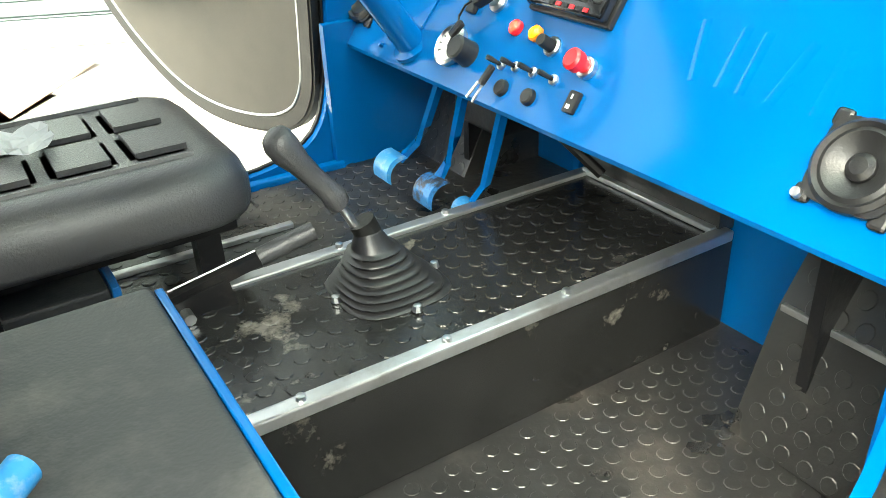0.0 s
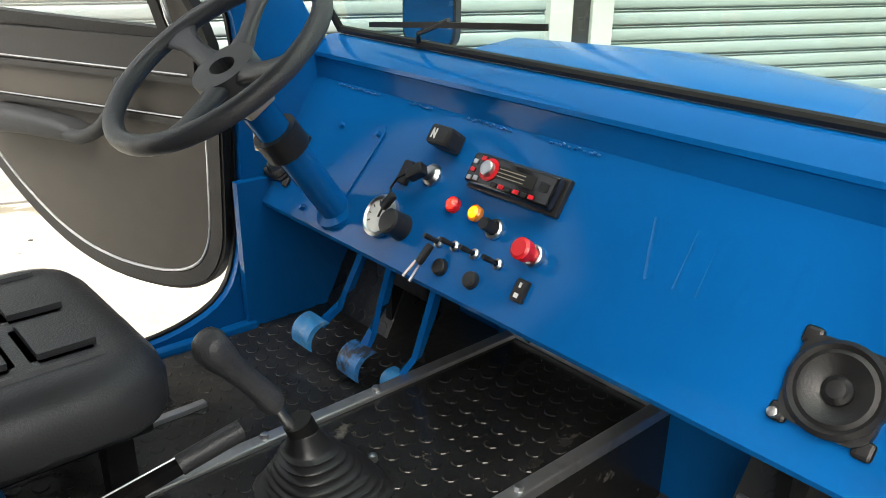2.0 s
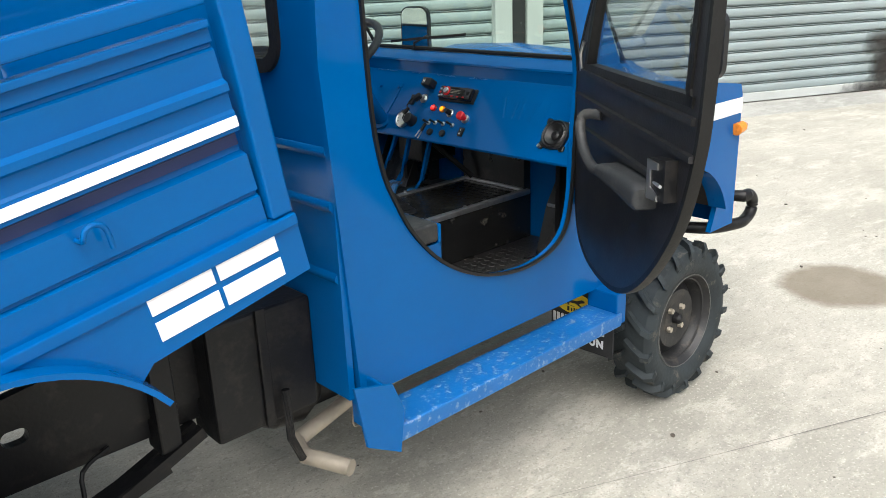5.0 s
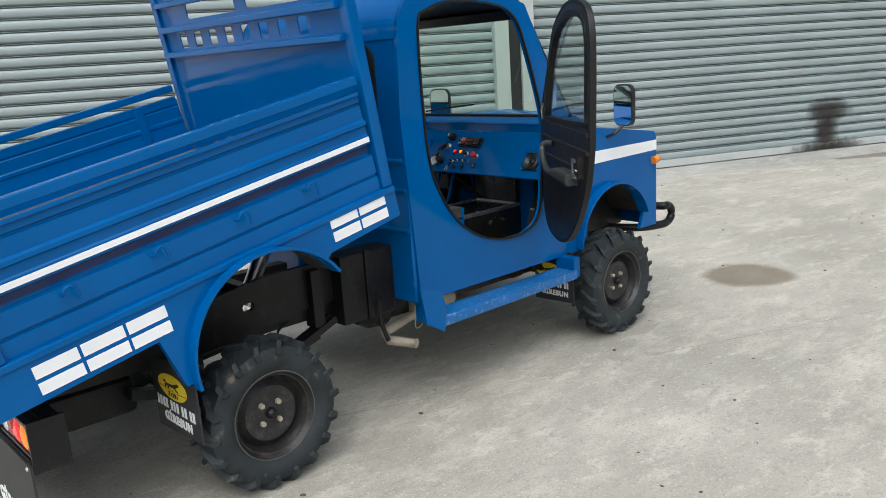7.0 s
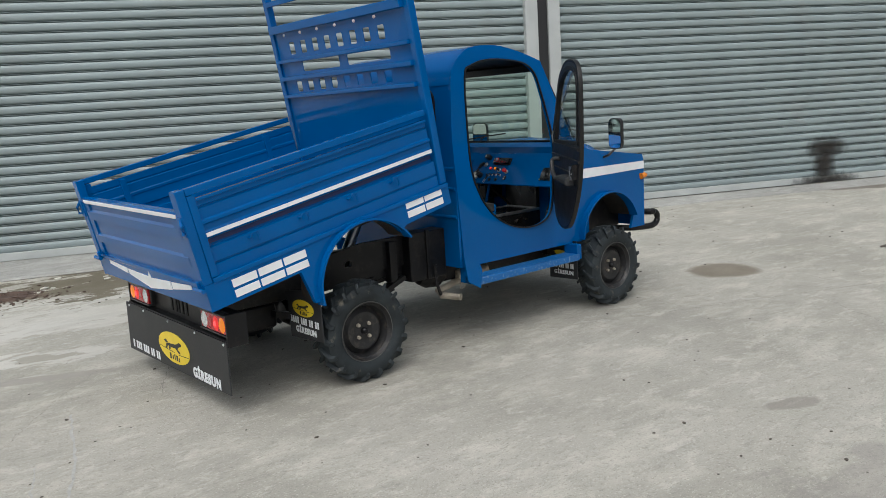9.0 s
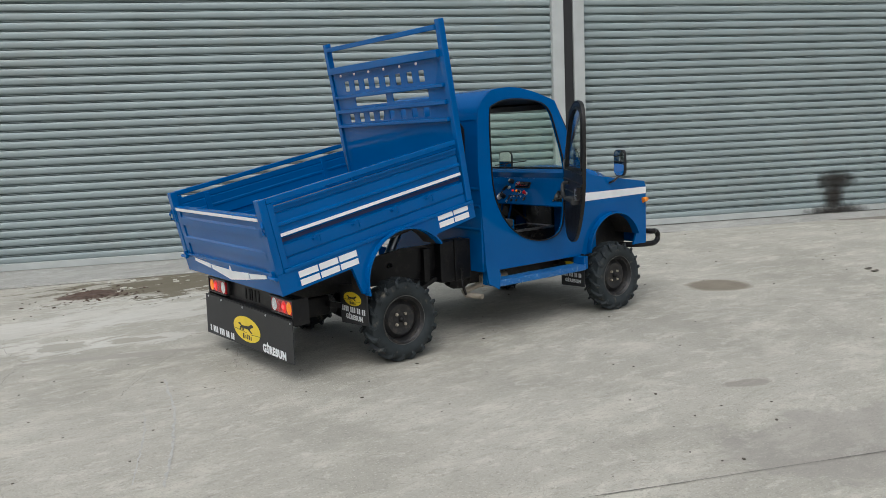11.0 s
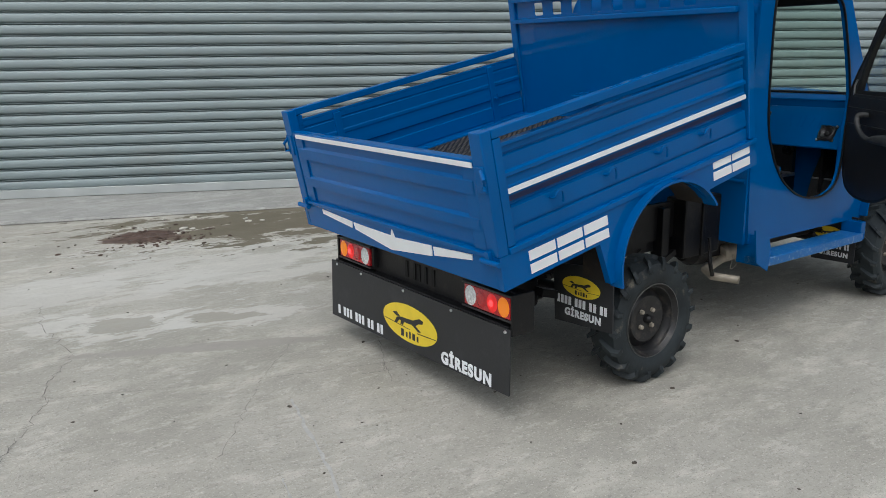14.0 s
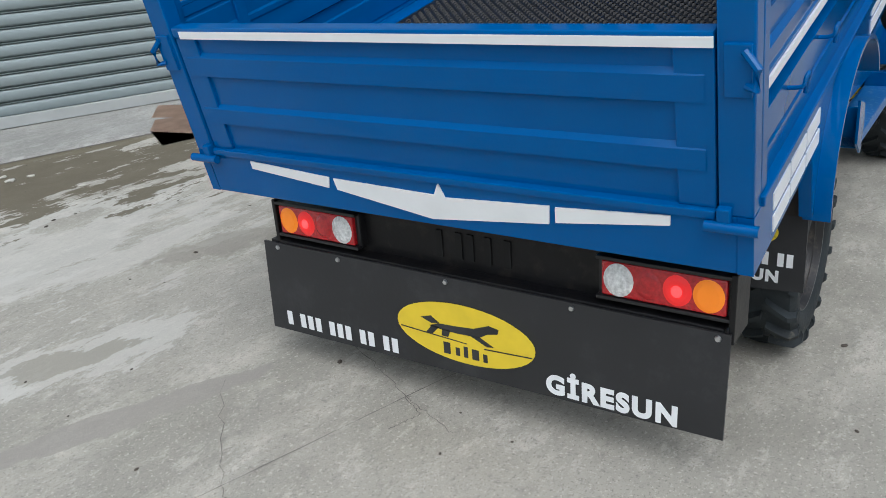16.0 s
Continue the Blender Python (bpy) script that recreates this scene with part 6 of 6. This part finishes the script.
# ---- pedals ----
def pedal(pad, arm, kind, wide, tall, cover=None):
    p = new(kind)
    p.parent = truck
    p["label"] = "blue painted foot pedal on a bent steel arm"
    part("pedal_arm", sweep(arm, [(-0.010, -0.006), (0.010, -0.006), (0.010, 0.006), (-0.010, 0.006)]), BLUE, p)
    m = Matrix.Translation(pad) @ pose(0, 0, 0, 0, 42, 0)
    bm = bmesh.new()
    rows = []
    for i in range(9):
        a = radians(-48 + 12 * i)
        q = Vector((-0.02 + 0.06 * (1 - math.cos(a)), 0, tall * math.sin(a)))
        rows.append([bm.verts.new(m @ (q + Vector((dx, yy, 0)))) for yy, dx in ((-wide, 0), (wide, 0), (wide, 0.012), (-wide, 0.012))])
    for u_, v_ in zip(rows, rows[1:]):
        for k in range(4):
            bm.faces.new((u_[k], u_[(k + 1) % 4], v_[(k + 1) % 4], v_[k]))
    bm.faces.new(rows[0])
    bm.faces.new(rows[-1][::-1])
    part("pedal_pad", bm, cover or BLUE_PALE, p, "worn pedal pad with rubbed paint")


pedal((1.885, 0.440, 0.795), [(1.905, 0.430, 0.805), (1.945, 0.418, 0.840), (1.957, 0.400, 0.880), (1.962, 0.350, 0.975), (1.970, 0.330, 1.06)], "clutch_pedal", 0.030, 0.046)
pedal((1.903, 0.305, 0.780), [(1.925, 0.305, 0.800), (1.952, 0.312, 0.825), (1.960, 0.290, 0.890), (1.962, 0.262, 0.975), (1.970, 0.250, 1.06)], "brake_pedal", 0.030, 0.046, PEDAL_WORN)
pedal((1.930, 0.215, 0.762), [(1.940, 0.205, 0.785), (1.958, 0.185, 0.820), (1.960, 0.150, 0.920), (1.965, 0.115, 1.04)], "accelerator_pedal", 0.022, 0.034)
part("steering_shaft", tube([(2.06, 0.30, 1.0), (2.2, 0.12, 0.80)], 0.012, 8), RUBBER, truck)
part("pedal_box", box(2.06, 2.26, 0.28, 0.45, 0.86, 1.06, 0.01), BLACK, truck)
part("brake_cylinder", tube([(2.05, 0.33, 0.99), (2.12, 0.28, 0.96)], 0.022, 10), BLACK, truck)
for yy in (0.24, 0.06):
    part("firewall_rib", box(2.235, 2.262, yy - 0.01, yy + 0.012, 0.58, 1.2, 0.003), BLUE, truck)

# ---- seats ----
def cushion(x0, x1, y0, y1, z0, z1, r):
    bm = box(x0, x1, y0, y1, z0, z1)
    bmesh.ops.bevel(bm, geom=bm.edges[:], offset=r, segments=5, affect="EDGES", profile=0.6)
    return bm


seat = new("driver_seat")
seat.parent = truck
seat["label"] = "black vinyl driver seat cushion with pressed squares"
bm = bmesh.new()
rows = []
for inset, z in ((0.030, 0.896), (0.004, 0.902), (0.0, 0.915), (0.0, 0.948), (0.010, 0.975), (0.030, 0.994), (0.062, 1.003), (0.090, 1.000)):
    rows.append([bm.verts.new((a, b, z)) for a, b in rounded(1.0 + inset, 1.515 - inset, 0.150 + inset, 0.655 - inset, max(0.02, 0.105 - inset), 7)])
for q, r in zip(rows, rows[1:]):
    for k in range(len(q)):
        bm.faces.new((q[k], q[(k + 1) % len(q)], r[(k + 1) % len(q)], r[k]))
bm.faces.new(rows[-1])
bm.faces.new(rows[0][::-1])
part("cushion", bm, VINYL, seat, smooth=60)
for i in range(3):
    for j in range(2):
        bm = box(1.105 + 0.118 * i, 1.205 + 0.118 * i, 0.258 + 0.150 * j, 0.392 + 0.150 * j, 0.990, 1.010)
        bmesh.ops.bevel(bm, geom=bm.edges[:], offset=0.010, segments=4, affect="EDGES")
        part("cushion_square", bm, VINYL, seat)
part("cushion_edge", tube([(1.12, 0.232, 1.001), (1.43, 0.232, 1.001)], 0.007, 6), VINYL, seat)
part("cushion_edge", tube([(1.12, 0.575, 1.001), (1.43, 0.575, 1.001)], 0.007, 6), VINYL, seat)
part("cushion_piping", tube([(1.505, 0.19, 0.905), (1.505, 0.61, 0.905)], 0.004, 6), VINYL, seat)
part("seat_pan", box(1.04, 1.47, 0.19, 0.62, 0.872, 0.905, 0.006), BLACK, seat)
for x in (1.08, 1.42):
    for y in (0.22, 0.58):
        part("seat_leg", box(x - 0.02, x + 0.02, y - 0.02, y + 0.02, LEFT_Z if y > 0.19 else FLOOR_Z, 0.875), BLACK, seat)
part("seat_rail", box(1.10, 1.64, 0.400, 0.418, LEFT_Z, LEFT_Z + 0.012, 0.003), ALU, seat, "worn bright seat slide rail")

bench = new("passenger_seat")
bench.parent = truck
bench["label"] = "flat dark grey vinyl passenger seat on a blue steel frame"
part("bench_top", cushion(0.93, 1.275, -0.66, -0.072, 0.905, 0.966, 0.014), GREYVINYL, bench)
part("bench_edge", box(0.93, 1.282, -0.10, -0.070, 0.890, 0.904, 0.003), BLUE, bench)
part("bench_edge", box(1.276, 1.288, -0.655, -0.074, 0.885, 0.958, 0.003), BLUE, bench)
part("bench_bracket", plate([(1.15, 0.90), (1.285, 0.90), (1.285, 0.80), (1.255, 0.80), (1.235, 0.85), (1.15, 0.84)], [], xz(-0.655), 0.008), BLUE, bench)
part("bench_front", box(1.258, 1.268, -0.65, -0.08, FLOOR_Z, 0.89), BLACK, bench)
part("bench_handle", tube([(1.02, -0.47, 0.970), (1.045, -0.455, 1.000), (1.075, -0.430, 1.018), (1.098, -0.405, 1.020)], 0.016, 10), BLUE_PALE, bench, "blue lever on the seat")
cover = new("battery_cover")
cover.parent = truck
cover["label"] = "dusty dark cover box with a blue edge"
part("cover_top", box(0.98, 1.258, 0.228, 0.452, LEFT_Z, 0.815, 0.006), GREYVINYL, cover)
part("cover_edge", box(1.260, 1.274, 0.222, 0.458, LEFT_Z, 0.818, 0.003), BLUE_WORN, cover, "rubbed blue steel edge")

# crumpled paper left on the driver's seat
rnd = random.Random(17)
bm = bmesh.new()
grid = [[bm.verts.new((1.150 + 0.135 * i / 7 + rnd.uniform(-0.006, 0.006), 0.370 + 0.125 * j / 7 + 0.02 * math.sin(i) + rnd.uniform(-0.006, 0.006), 0.999 + 0.014 * abs(math.sin(1.7 * i + 0.9 * j)) + rnd.uniform(0, 0.008))) for j in range(8)] for i in range(8)]
for i in range(7):
    for j in range(7):
        bm.faces.new((grid[i][j], grid[i + 1][j], grid[i + 1][j + 1], grid[i][j + 1]))
bmesh.ops.solidify(bm, geom=bm.faces[:], thickness=0.0012)
tagged(part("crumpled_paper", bm, material("white_paper", (0.72, 0.73, 0.74), 0.6, 0.0, 0.06, 20.0), smooth=0), "crumpled white paper lying on the driver's seat", "paper")

# ---- raised studs of the rubber floor ----
def studs(put, a0, a1, b0, b1, step=0.040, r=0.0135, h=0.0013):
    bm = bmesh.new()
    row, a = 0, a0 + r
    while a < a1 - r:
        b = b0 + r + (step / 2 if row % 2 else 0)
        while b < b1 - r:
            o = [bm.verts.new(put(a + r * math.cos(math.tau * k / 10), b + r * math.sin(math.tau * k / 10), 0.0)) for k in range(10)]
            i_ = [bm.verts.new(put(a + r * 0.90 * math.cos(math.tau * k / 10), b + r * 0.90 * math.sin(math.tau * k / 10), h)) for k in range(10)]
            for k in range(10):
                bm.faces.new((o[k], o[(k + 1) % 10], i_[(k + 1) % 10], i_[k]))
            bm.faces.new(i_)
            b += step
        row += 1
        a += step * 0.9
    return bm


def stud_part(bm, mat=MAT):
    tagged(part("floor_studs", bm, mat, truck, "raised round studs of the black rubber floor", smooth=0), kind="stuff")


flat_at = lambda z: (lambda a, b, d: Vector((a, b, z + d)))
stud_part(studs(flat_at(0.7785), 1.33, 2.19, -0.15, 0.17), TUNNEL)
stud_part(studs(flat_at(FLOOR_Z + 0.0005), 1.28, 2.24, -0.64, -0.19))
stud_part(studs(flat_at(LEFT_Z + 0.0005), 1.0, 2.05, 0.205, 0.645))
stud_part(studs(lambda a, b, d: Vector((2.05 + 0.19 * a / 0.365 - d, b, LEFT_Z + a)), 0.0, 0.34, 0.41, 0.645))
stud_part(studs(lambda a, b, d: Vector((2.03 + 0.07 * a / 0.21 - d, b, 0.578 + a)), 0.0, 0.20, -0.65, -0.39))
stud_part(studs(lambda a, b, d: Vector((2.10 + 0.14 * a / 0.215 - d, b, 0.790 + a)), 0.0, 0.20, -0.65, -0.39))
part("toe_strip", box(2.096, 2.112, -0.65, -0.39, 0.780, 0.792, 0.002), ALU, truck)

# wiper
wiper = new("windscreen_wiper")
wiper.parent = truck
wiper["label"] = "black windscreen wiper resting on the glass"
part("wiper_blade", sweep([(2.112, 0.520, 1.372), (2.100, 0.29, 1.395), (2.085, 0.025, 1.419)], [(-0.003, -0.005), (0.003, -0.005), (0.003, 0.005), (-0.003, 0.005)]), RUBBER, wiper)
part("wiper_arm", tube([(2.13, 0.39, 1.345), (2.105, 0.36, 1.372), (2.100, 0.27, 1.405)], 0.005, 8), PLASTIC, wiper)
part("wiper_pivot", lathe([(0, 0.03), (0.012, 0.028), (0.016, 0)], 12, pose(2.14, 0.39, 1.325)), PLASTIC, wiper)

# the fittings as a set stand slightly ahead of and to the left of the shell's middle
INSIDE = ("cab_floor", "firewall", "tunnel", "trim_screw", "toe_", "left_toe", "dashboard", "steering", "gear_lever", "hand_brake", "clutch", "brake_", "accelerator", "pedal", "driver_seat", "passenger_seat", "battery_cover", "floor_studs", "windscreen_wiper")
for ob in truck.children:
    if ob.name.startswith(INSIDE):
        ob.location += Vector((0.032, 0.025, -0.015))
